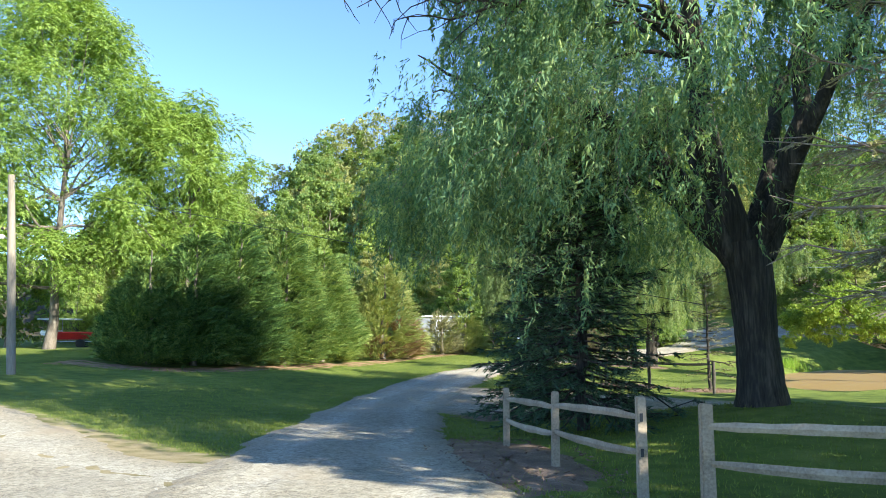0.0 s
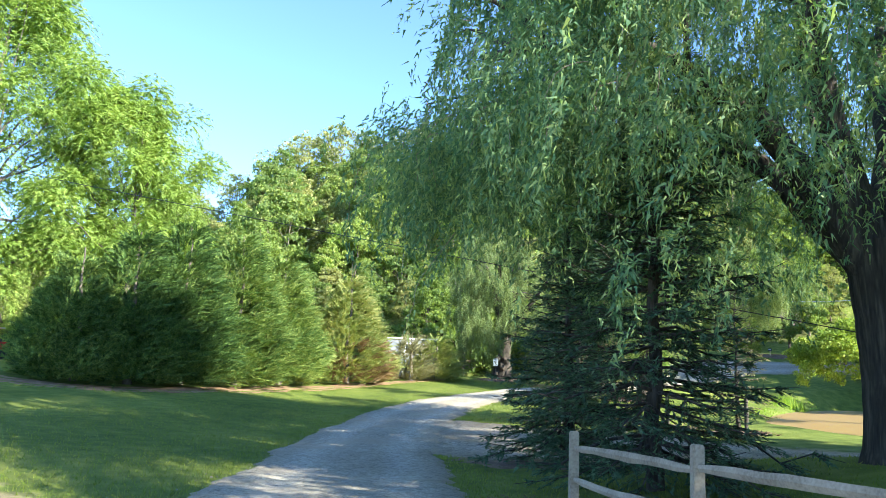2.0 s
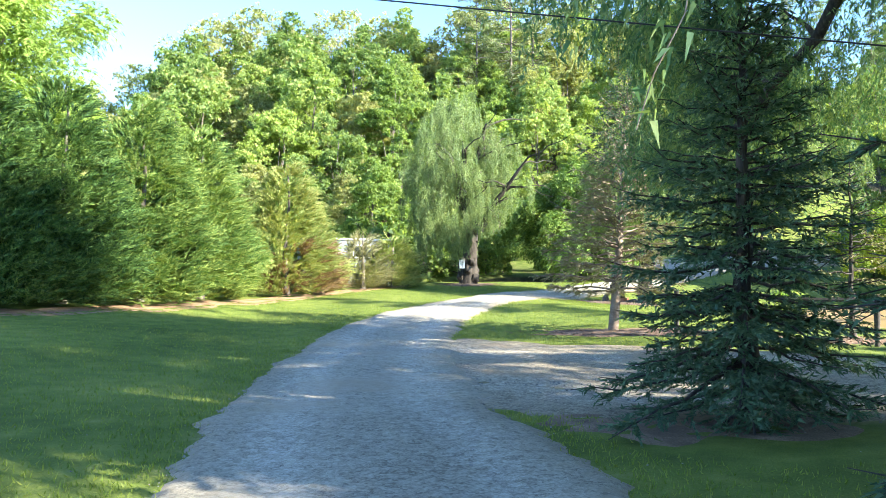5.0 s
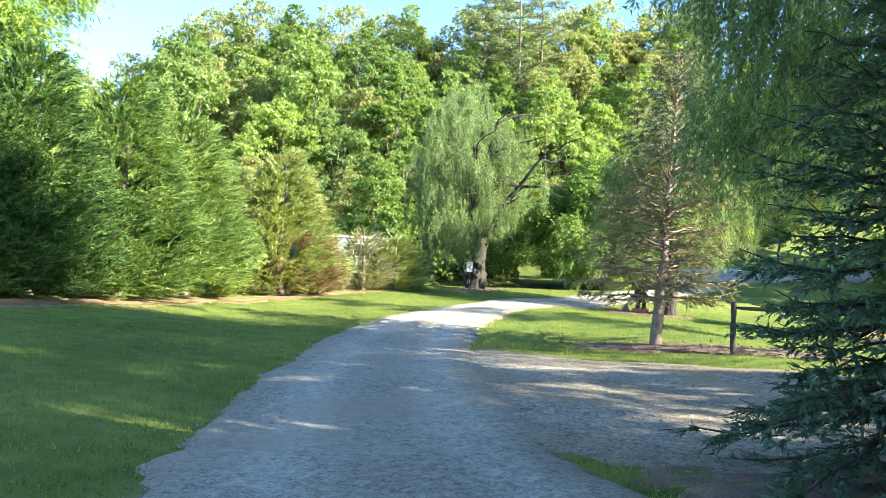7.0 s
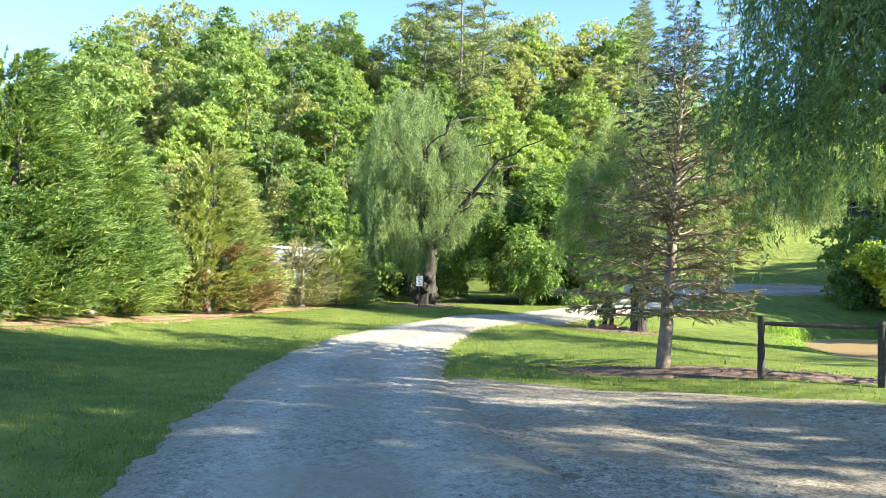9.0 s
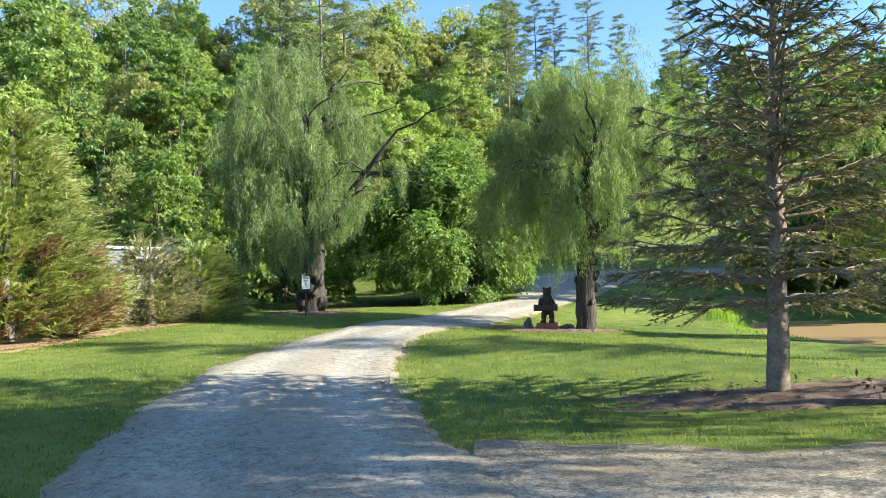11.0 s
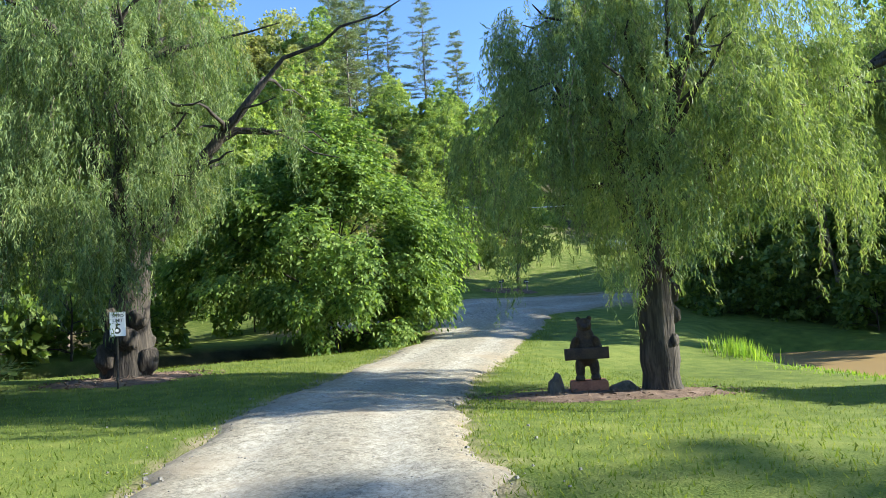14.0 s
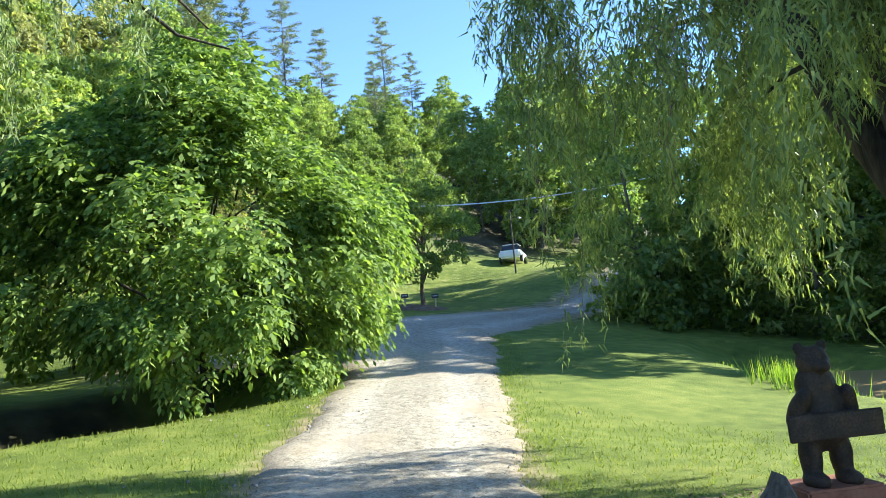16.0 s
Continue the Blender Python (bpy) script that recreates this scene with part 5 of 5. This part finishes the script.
p = np.stack([X, Y, ground_z(X, Y) + np.where(r < 0.95, 0.085 * (1 - r ** 3) + 0.012, 0.012)], 1)
d = rng.normal(size=(k, 3)) * [1, 1, 0.3]
chips = link_mesh("wood_chips", leaf_mesh("wood_chips", p, d, 0.05 + 0.09 * rng.random(k), 0.02 + 0.02 * rng.random(k), flat=np.tile([0, 0, 1.0], (k, 1)), loose=0.5), M_MULCH)
tagged(chips, "loose brown bark chips on the mulch beds", "mulch", kind="stuff")

# ---- fences ----
rng = np.random.default_rng(29)
def split_post(x, y, z, top, parent, w=0.12, holes=False, name="post", turn=0.0, material=None, d=0.11):
    """A rough-sawn post, its top knocked round; holes: two black plates painting the shade inside rail slots."""
    bm = bmesh.new()
    h = top - z + 0.25
    add_box(bm, 0, 0, h / 2 - 0.25, w, d, h, 0.012)
    for v in bm.verts:
        if v.co.z > h - 0.3:
            v.co.x *= 0.86
            v.co.y *= 0.86
        v.co.x += 0.012 * math.sin(5 * v.co.z + x)
        v.co.y += 0.010 * math.cos(4 * v.co.z + y)
    ob = part(name, bm, material or M_RAIL, parent)
    ob.matrix_basis = pose(x, y, z, 0, 0, turn)
    if holes:
        for hz in (h - 0.25 - 0.60, h - 0.25 - 0.22):
            box("slot", 0, -d / 2 - 0.001, hz, 0.035, 0.006, 0.09, M_BLACK, ob, 0.0, "black plate painted as the dark inside of a rail slot")
    return ob


def split_rail(a, b, parent, r=0.055, bow=0.03, material=None, name="rail"):
    """A split log: wedge-like section, thinned at its ends, never quite straight."""
    n = 10
    p = wander(a, b, n, 0.02, bow)
    t = np.linspace(0, 1, n)
    rad = r * (0.55 + 0.5 * np.sin(np.pi * np.clip(t * 1.02, 0, 1)) ** 0.5) * (1 + 0.07 * rng.normal(size=n))
    v, f = tubes([(p, rad)], 6)
    v = v.reshape(n, 6, 3)
    v[:, ::2] = p[:, None] + (v[:, ::2] - p[:, None]) * 0.82
    me = raw_mesh(name, v.reshape(-1, 3), f, False)
    return link_mesh(name, me, material or M_RAIL, parent)


fence = empty("split_rail_fence", 0, 0, 0, "weathered tan split-rail fence with two rails", "fence", "split-rail fences")
P1, P2, P3 = (1.13, 13.45), (1.62, 10.95), (2.18, 8.35)
for (px, py), top, hol in ((P1, 0.53, False), (P2, 0.66, False), (P3, 0.80, True)):
    split_post(px, py, gz(px, py), top, fence, holes=hol)
for (a, za), (b, zb) in (((P1, 0.53), (P2, 0.66)), ((P2, 0.66), (P3, 0.80))):
    split_rail((*a, za - 0.20), (*b, zb - 0.22), fence, bow=0.006)
    split_rail((*a, za - 0.56), (*b, zb - 0.60), fence, bow=-0.012)
fence = empty("split_rail_fence", 0, 0, 0, "weathered tan split-rail fence running off past the spruce", "fence", "split-rail fences")
P4, P5 = (2.62, 7.55), (5.0, 6.3)
split_post(*P4, gz(*P4), 0.80, fence, 0.14)
split_post(*P5, gz(*P5), 0.90, fence, 0.14)
split_rail((*P4, 0.58), (*P5, 0.66), fence, 0.06, -0.01)
split_rail((*P4, 0.22), (*P5, 0.28), fence, 0.06, -0.02)
# pond fence: its backlit look is put into the dark timber colour
fence = empty("pond_fence", 0, 0, 0, "weathered log fence with a single top rail, coloured dark as if backlit", "fence")
F1, F2, F3 = (6.40, 29.45), (7.75, 28.2), (9.6, 26.6)
for (px, py), top in ((F1, 0.52), (F2, 0.50), (F3, 0.5)):
    n_ = 8
    pts = wander((px, py, gz(px, py) - 0.25), (px, py, top), n_, 0.03)
    tube_part("post", [(pts, 0.062 * (1 + 0.10 * rng.normal(size=n_)))], M_DARKRAIL, fence, 7)
split_rail((*F1, 0.40), (*F2, 0.40), fence, 0.05, -0.01, M_DARKRAIL)
split_rail((*F2, 0.40), (*F3, 0.40), fence, 0.05, -0.01, M_DARKRAIL)
fence = empty("bridge_rail", 0, 0, 0, "dark board guard rail beside the drive at the creek", "fence")
BA, BB = Vector((14.6, 54.9, 0)), Vector((17.0, 57.2, 0))
for k in range(3):
    q = BA.lerp(BB, k / 2)
    split_post(q.x, q.y, gz(q.x, q.y), gz(q.x, q.y) + 0.95, fence, 0.12, material=M_DARKRAIL, turn=43)
for h_ in (0.42, 0.78):
    q = BA.lerp(BB, 0.5)
    ob = box("board", 0, 0, 0, (BB - BA).length + 0.2, 0.035, 0.15, M_DARKRAIL, fence, 0.006)
    ob.matrix_basis = pose(q.x + 0.05, q.y - 0.05, gz(q.x, q.y) + h_, 0, 0, math.degrees(math.atan2(BB.y - BA.y, BB.x - BA.x)))


# ---- signs ----
def lettering(text, size, x, z, y, parent, bold=0.0):
    cu = bpy.data.curves.new("lettering", "FONT")
    cu.body, cu.size, cu.align_x, cu.align_y, cu.extrude, cu.offset = text, size, "CENTER", "CENTER", 0.001, bold
    tmp = new("lettering", cu)
    me = bpy.data.meshes.new_from_object(tmp.evaluated_get(bpy.context.evaluated_depsgraph_get()))
    bpy.data.objects.remove(tmp)
    ob = link_mesh("lettering", me, M_BLACK, parent, "black sign lettering")
    ob.matrix_basis = pose(x, y, z, 90, 0, 0)
    return ob


sign = empty("speed_sign", 5.22, 50.8, gz(5.22, 50.8), "small white speed limit sign on a thin post", "road sign", turn=8)
top_z = 1.36 - gz(5.22, 50.8)
tube_part("post", [(np.array([(0, 0.03, -0.3), (0, 0.03, top_z + 0.2)]), np.array([0.022, 0.022]))], M_DARKRAIL, sign, 6)
plate = box("plate", 0, 0, top_z, 0.31, 0.012, 0.46, M_WHITE, sign, 0.004)
lettering("SPEED", 0.085, 0, top_z + 0.155, -0.008, sign, 0.001)
lettering("LIMIT", 0.085, 0, top_z + 0.065, -0.008, sign, 0.001)
lettering("5", 0.26, 0, top_z - 0.10, -0.008, sign, 0.004)
for k, dx in enumerate((-0.55, 0.75)):
    sx, sy = 30.8 + dx * 0.95, 64.75 - dx * 0.6
    m_ = empty("garden_marker", sx, sy, gz(sx, sy), "small dark plaque on a short pale post", "sign", "island markers", turn=-52)
    box("post", 0, 0, 0.22, 0.07, 0.06, 0.6, M_TAN, m_, 0.008)
    box("plaque", 0, -0.04, 0.60, 0.32, 0.03, 0.20, M_BLACK, m_, 0.006)
    box("text_bar", 0, -0.058, 0.61, 0.22, 0.004, 0.03, M_WHITE, m_, 0.0)


# ---- carved bear ----
def blob(bm, c, r, m=None, seg=14):
    made = bmesh.ops.create_uvsphere(bm, u_segments=seg, v_segments=seg // 2 + 2, radius=1.0)["verts"]
    bmesh.ops.scale(bm, vec=r, verts=made)
    if m is not None:
        bmesh.ops.transform(bm, matrix=m, verts=made)
    bmesh.ops.translate(bm, vec=c, verts=made)


bm = bmesh.new()
for s_ in (-1, 1):
    blob(bm, (0.155 * s_, 0, 0.30), (0.105, 0.13, 0.26))
    blob(bm, (0.165 * s_, -0.07, 0.09), (0.11, 0.19, 0.085))
    blob(bm, (0.25 * s_, -0.10, 0.80), (0.085, 0.10, 0.24), pose(0, 0, 0, 30, -18 * s_, 0))
    blob(bm, (0.21 * s_, -0.20, 0.66), (0.075, 0.10, 0.075))
    blob(bm, (0.125 * s_, 0.0, 1.36), (0.055, 0.035, 0.065))
blob(bm, (0, 0, 0.70), (0.24, 0.21, 0.36))
blob(bm, (0, 0, 0.98), (0.20, 0.18, 0.22))
blob(bm, (0, -0.02, 1.22), (0.165, 0.16, 0.16))
blob(bm, (0, -0.17, 1.18), (0.075, 0.11, 0.065))
add_box(bm, 0, -0.27, 0.62, 0.95, 0.05, 0.26, 0.012)
for v in bm.verts:
    if abs(v.co.y + 0.27) > 0.04 or abs(v.co.z - 0.66) > 0.12:
        v.co += 0.013 * noise.noise_vector(v.co * 9)
bear = part("bear_carving", bm, M_DARKWOOD, smooth=True)
skin = bear.modifiers.new("carved_skin", "REMESH")
skin.mode, skin.voxel_size, skin.use_smooth_shade = "VOXEL", 0.022, True
bz = gz(11.45, 44.7)
bear.matrix_basis = pose(11.45, 44.7, bz + 0.20, 0, 0, -50) @ Matrix.Scale(0.84, 4)
tagged(bear, "dark chainsaw-carved wooden bear holding a blank plank", "carving")
blk = box("wood_block", 0, 0, 0.11, 0.66, 0.5, 0.26, M_BRICKRED, None, 0.02)
blk.matrix_basis = pose(11.45, 44.7, bz, 0, 0, -48)
tagged(blk, "red-brown wooden block under the carving", "block")
bm = bmesh.new()
bmesh.ops.create_icosphere(bm, subdivisions=2, radius=1)
for v in bm.verts:
    v.co = Vector((v.co.x * 0.20, v.co.y * 0.15, max(-0.3, v.co.z) * 0.36)) * (1 + 0.25 * noise.noise(v.co * 1.7))
rock = part("rock", bm, M_BARK)
rock.matrix_basis = pose(10.85, 44.95, gz(10.85, 44.95) + 0.06, 0, 0, 30)
tagged(rock, "pointed grey rock standing on the mulch", "rock")
bm = bmesh.new()
bmesh.ops.create_icosphere(bm, subdivisions=2, radius=1)
for v in bm.verts:
    v.co = Vector((v.co.x * 0.34, v.co.y * 0.22, max(-0.3, v.co.z) * 0.16)) * (1 + 0.25 * noise.noise(v.co * 1.7))
rock = part("rock", bm, M_BARK)
rock.matrix_basis = pose(11.85, 44.25, gz(11.85, 44.25) + 0.05)
tagged(rock, "low dark rock at the foot of the willow", "rock")

# ---- pole, wire ----
px, py = -16.2, 28.1
pz = gz(px, py)
pole = empty("utility_pole", px, py, pz, "plain grey-tan wooden utility pole on the lawn edge", "pole")
tube_part("shaft", [(np.array([(0.03, 0, -0.4), (-0.24, 0, 4), (-0.48, 0, 7.6)]), np.array([0.16, 0.145, 0.125]))], M_POLE, pole, 12)
box("insulator", -0.34, 0, 7.35, 0.12, 0.06, 0.08, M_GREY, pole, 0.01)
box("lamp_head", -0.85, 0, 5.2, 0.5, 0.24, 0.15, M_WHITE, pole, 0.04, "white lamp head")
tube_part("bracket", [(np.array([(-0.3, 0, 5.05), (-0.65, 0, 5.2)]), np.array([0.025, 0.025]))], M_GREY, pole, 6)
k = np.linspace(0, 1, 40)[:, None]
A, B = np.array([px - 0.46, py, pz + 7.4]), np.array([6.15, 15.5, gz(6.4, 15.2) + 1.9])
line = A + (B - A) * k
line[:, 2] -= 0.05 * 4 * (k * (1 - k))[:, 0]
w_ = tube_part("overhead_wire", [(line, np.full(40, 0.008))], M_BLACK, None, 4)
tagged(w_, "thin black service wire sloping across the drive to the big tree", "wire")

# ---- camper behind the hedge ----
cp = empty("camper", -0.9, 53.2, gz(-0.9, 53.2), "low pale camper half hidden behind junipers", "camper", turn=18)
box("body", 0, 0, 1.35, 4.6, 2.2, 2.0, M_BLUEGREY, cp, 0.06)
box("roof", 0, 0, 2.40, 4.8, 2.35, 0.10, M_WHITE, cp, 0.03, "white roof edge")
box("window", 0.9, -1.105, 1.75, 1.5, 0.03, 0.6, M_GLASS, cp, 0.01)
box("window_frame", 0.9, -1.10, 1.75, 1.62, 0.02, 0.72, M_WHITE, cp, 0.008)
for s_ in (-1, 1):
    box("corner_trim", 2.29 * s_, -1.09, 1.35, 0.10, 0.10, 2.0, M_TAN, cp, 0.01)
box("skirt", 0, -1.06, 0.2, 4.4, 0.05, 0.4, M_GREY, cp, 0.01)

# ---- red boat on a trailer, far left ----
bt = empty("boat_trailer", -25.8, 53.0, gz(-24.9, 53), "small boat with a red cover on a trailer", "boat", turn=10)
bm = bmesh.new()
add_box(bm, 0, 0, 0.85, 3.4, 1.4, 0.55, 0.06)
for v in bm.verts:
    if v.co.z < 0.8:
        v.co.y *= 0.6
        v.co.x *= 0.92
part("hull", bm, M_RED, bt, "red cover over the hull")
box("bow_deck", -1.9, 0, 1.05, 1.2, 1.2, 0.35, M_WHITE, bt, 0.08)
box("canopy", -1.4, 0, 2.0, 2.6, 1.5, 0.10, M_WHITE, bt, 0.03)
for s_ in (-1, 1):
    tube_part("canopy_post", [(np.array([(-1.4, 0.6 * s_, 1.0), (-1.4, 0.6 * s_, 2.0)]), np.array([0.03, 0.03]))], M_GREY, bt, 6)
    bm = bmesh.new()
    bmesh.ops.create_cone(bm, cap_ends=True, segments=20, radius1=0.3, radius2=0.3, depth=0.18, matrix=pose(0.2, 0.62 * s_, 0.3, 90, 0, 0))
    part("wheel", bm, M_TYRE, bt)
box("trailer_frame", 0, 0, 0.45, 3.8, 0.9, 0.08, M_GREY, bt, 0.01)

# ---- cabin on the hillside ----
hz_ = gz(40, 82)
cb = empty("cabin", 40.0, 82.0, hz_, "distant cabin with a pale metal roof", "house", turn=20)
cb.scale = (0.5, 0.5, 0.6)
box("wall", 0, 0, 2.2, 9, 6, 4.6, M_DARKRAIL, cb, 0.02)
bm = bmesh.new()
vs = [bm.verts.new(c) for c in ((-5, -3.8, 4.2), (5, -3.8, 4.2), (5, 0, 6.4), (-5, 0, 6.4), (-5, 3.8, 4.2), (5, 3.8, 4.2))]
bm.faces.new(vs[:4])
bm.faces.new((vs[3], vs[2], vs[5], vs[4]))
bmesh.ops.solidify(bm, geom=bm.faces[:], thickness=0.12)
part("roof", bm, M_ROOF, cb)
for dx in (-2.6, 0.2, 2.8):
    box("window", dx, -3.02, 2.4, 1.1, 0.06, 1.2, M_GLASS, cb, 0.01)


# ---- parked vehicles far off ----
def vehicle(x, y, turn, label, paint, category="car"):
    v = empty(category, x, y, gz(x, y), label, category, "parked vehicles", turn=turn)
    bm = bmesh.new()
    add_box(bm, 0, 0, 0.62, 4.5, 1.75, 0.62, 0.14)
    part("body", bm, paint, v)
    bm = bmesh.new()
    add_box(bm, -0.2, 0, 1.18, 2.5, 1.5, 0.56, 0.12)
    for q in bm.verts:
        if q.co.z > 1.2:
            q.co.x = -0.2 + (q.co.x + 0.2) * 0.74
            q.co.y *= 0.88
    part("cabin", bm, M_GLASS, v)
    box("roof", -0.2, 0, 1.47, 1.8, 1.3, 0.05, paint, v, 0.02)
    for sx in (-1.4, 1.4):
        for sy in (-0.82, 0.82):
            bm = bmesh.new()
            bmesh.ops.create_cone(bm, cap_ends=True, segments=20, radius1=0.33, radius2=0.33, depth=0.2, matrix=pose(sx, sy, 0.33, 90, 0, 0))
            part("wheel", bm, M_TYRE, v)
    return v


vehicle(56, 75, 25, "white car parked on the far slope", M_WHITE)
vehicle(66.5, 65.0, 40, "white car parked under the dark trees", M_WHITE)
vehicle(69.0, 61.6, 40, "grey car parked under the dark trees", M_GREY)

# ---- lamp post and cable beyond the island ----
lp = empty("lamp_post", 50.5, 71.5, gz(50.5, 71.5), "thin dark lamp post on the shaded slope", "lamp post")
tube_part("shaft", [(np.array([(0, 0, -0.3), (0, 0, 2.4), (0, 0, 4.7)]), np.array([0.07, 0.06, 0.05]))], M_DARKRAIL, lp, 8)
tube_part("arm", [(np.array([(0, 0, 4.0), (0.25, -0.2, 4.15), (0.45, -0.35, 4.1)]), np.array([0.03, 0.03, 0.03]))], M_DARKRAIL, lp, 6)
box("lamp_head", 0.55, -0.42, 4.06, 0.34, 0.2, 0.12, M_GREY, lp, 0.03, "grey lamp head")
k = np.linspace(0, 1, 30)[:, None]
A, B = np.array([28.4, 68.3, 7.9]), np.array([39.6, 49.6, 8.5])
line = A + (B - A) * k
line[:, 2] -= 1.2 * 4 * (k * (1 - k))[:, 0]
tagged(tube_part("overhead_cable", [(line, np.full(30, 0.03))], M_WHITE, None, 5), "pale slack cable hung between trees across the lane", "cable")

# ---- shrubs along the creek and wood edge ----
rng = np.random.default_rng(30)
shrub = broadleaf("shrub", "dark leafy undergrowth shrub on the creek bank", "shrub", 3.4, 2.0, 26, 2300, 0.28, M_FOREST_B, M_BARK_DARK, 0.05, "creek shrubs", 0.02, 8)
pool = [(shrub, [])]
for sx, sy, ss in ((-9, 59.5, 1.1), (-5.5, 60.2, 1.2), (-2.0, 59.8, 1.0), (1.2, 60.3, 1.15), (4.0, 59.6, 1.0), (6.8, 60.2, 0.9), (-12.5, 58.6, 1.1), (8.8, 60.9, 0.8), (-4, 56.5, 0.8), (-7.5, 55.5, 0.9),
                   (34, 47.5, 0.8), (36, 51, 0.9), (38, 44, 1.0), (37, 39, 0.9), (36, 34, 0.9), (40, 54, 0.9), (18.5, 63.8, 0.8), (15.5, 65.5, 0.9), (32.5, 54, 0.85), (35, 55.5, 0.8)):
    plant(pool, 0, sx, sy, ss)

# ---- reeds, grass, gravel ----
rng = np.random.default_rng(31)
n = 1500
g = rng.integers(0, 9, n)
cx = np.array([21.6, 22.0, 22.4, 21.2, 19.4, 17.6, 16.4, 24.2, 18.4])[g] + rng.normal(size=n) * 0.42
cy = np.array([46.8, 47.1, 47.4, 46.4, 44.2, 41.6, 39.2, 48.6, 43.0])[g] + rng.normal(size=n) * 0.42
p = np.stack([cx, cy, ground_z(cx, cy) - 0.02], 1)
d = rng.normal(size=(n, 3)) * 0.22 + [0, 0, 1]
reeds = link_mesh("reed", leaf_mesh("reed", p, d, np.where(g < 3, 0.3, 0.05) + np.where(g < 3, 0.35, 0.1) * rng.random(n), 0.032, slim=True), M_REED)
tagged(reeds, "bright green reeds at the pond edge", "reeds", kind="stuff")

n = 330000
x, y = rng.uniform(-15, 16, n), rng.uniform(2, 56, n)
dd = line_distance(x, y, DRIVE_L)
keep = (dd > 1.55 + 0.012 * np.clip(38 - y, 0, 30) + 0.6 * rng.random(n)) & (dd < 10.5) & (line_distance(x, y, WEST_L) > 3.2) & ((line_distance(x, y, LOT_L) > 4.4 - 0.2 * np.clip(x + 1, 0, 9)) | (x < -2)) & (line_distance(x, y, STRAW_L) > 0.55 + 0.6 * rng.random(n)) & (rng.random(n) < np.clip(1.25 - dd / 10, 0.1, 1))
for bx, by, br in ((5.9, 52.1, 1.3), (11.4, 44.2, 1.6), (1.0, 11.8, 1.2), (1.0, 9.5, 1.0), (1.0, 14.0, 1.0), (2.3, 19.8, 1.7), (6.2, 30.4, 1.2), (4.4, 31.4, 1.0), (8.4, 29.0, 1.0)):
    keep &= (x - bx) ** 2 + (y - by) ** 2 > br * br
x, y = x[keep], y[keep]
k = rng.integers(0, len(DRIVE_L), 34000)
half = np.interp(np.linspace(0, 1, len(DRIVE_L)), np.linspace(0, 1, len(DRIVE_HALF)), DRIVE_HALF)
dv = np.gradient(DRIVE_L, axis=0)
dv /= np.linalg.norm(dv, axis=1)[:, None]
clump = np.sin(k * 0.9) + np.sin(k * 0.37 + 2)
lat = rng.choice([-1.0, 1.0], len(k)) * (half[k] + 0.10 + 0.13 * clump + 0.22 * rng.normal(size=len(k)))
tx = DRIVE_L[k, 0] + dv[k, 1] * lat + 0.15 * rng.normal(size=len(k))
ty = DRIVE_L[k, 1] - dv[k, 0] * lat + 0.15 * rng.normal(size=len(k))
ok = ((line_distance(tx, ty, LOT_L) > 4.2) | (tx < -2)) & (line_distance(tx, ty, WEST_L) > 3.2) & (line_distance(tx, ty, CROSS_L) > 2.6) & (ty > 3)
k = rng.integers(0, len(STRAW_L), 9000)
sv = np.gradient(STRAW_L, axis=0)
sv /= np.linalg.norm(sv, axis=1)[:, None]
lat = 0.95 - 0.004 * k + 0.28 * rng.normal(size=len(k)) + 0.2 * np.sin(k * 0.7)
x, y = np.r_[x, tx[ok], STRAW_L[k, 0] + sv[k, 1] * lat], np.r_[y, ty[ok], STRAW_L[k, 1] - sv[k, 0] * lat]
n = len(x)
p = np.stack([x, y, ground_z(x, y) - 0.01], 1)
d = rng.normal(size=(n, 3)) * 0.45 + [0, 0, 1]
grass = link_mesh("grass", leaf_mesh("grass", p, d, 0.03 + 0.055 * rng.random(n), 0.017, slim=True), M_BLADE)
tagged(grass, "short green lawn grass blades", "grass", kind="stuff")

n = 14000
k = rng.integers(0, len(DRIVE_L), n)
lat = np.where(rng.random(n) < 0.5, rng.normal(size=n) * 1.0, rng.choice([-1, 1], n) * (half[k] - 0.14 - 0.2 * np.abs(rng.normal(size=n))))
dv = np.gradient(DRIVE_L, axis=0)
dv /= np.linalg.norm(dv, axis=1)[:, None]
c = DRIVE_L[k] + np.stack([dv[k, 1], -dv[k, 0]], 1) * lat[:, None] + rng.normal(size=(n, 2)) * 0.06
on_lot = rng.random(n) < 0.35
q = rng.integers(6, len(LOT_L), n)
c = np.where(on_lot[:, None], LOT_L[q] + rng.normal(size=(n, 2)) * 1.5, c)
lat = np.where(on_lot, 2.0, lat)
r = 0.005 + 0.013 * rng.random(n) ** 3
corner = np.array([(-1, -1, -0.6), (1, -1, -0.6), (1, 1, -0.6), (-1, 1, -0.6), (-0.6, -0.7, 0.7), (0.7, -0.6, 0.7), (0.6, 0.7, 0.6), (-0.7, 0.6, 0.7)])
v = corner[None] * r[:, None, None] * (1 + 0.3 * rng.normal(size=(n, 8, 3)))
v += np.concatenate([c, (ground_z(c[:, 0], c[:, 1]) + 0.02 + 0.03 * (np.abs(lat) < 1.5))[:, None]], 1)[:, None]
f = np.array([(0, 1, 5, 4), (1, 2, 6, 5), (2, 3, 7, 6), (3, 0, 4, 7), (4, 5, 6, 7)])
st = link_mesh("gravel", raw_mesh("gravel", v.reshape(-1, 3), (f[None] + 8 * np.arange(n)[:, None, None]).reshape(-1, 4), False), M_STONE)
tagged(st, "loose pale limestone gravel on the drive", "gravel", kind="stuff")
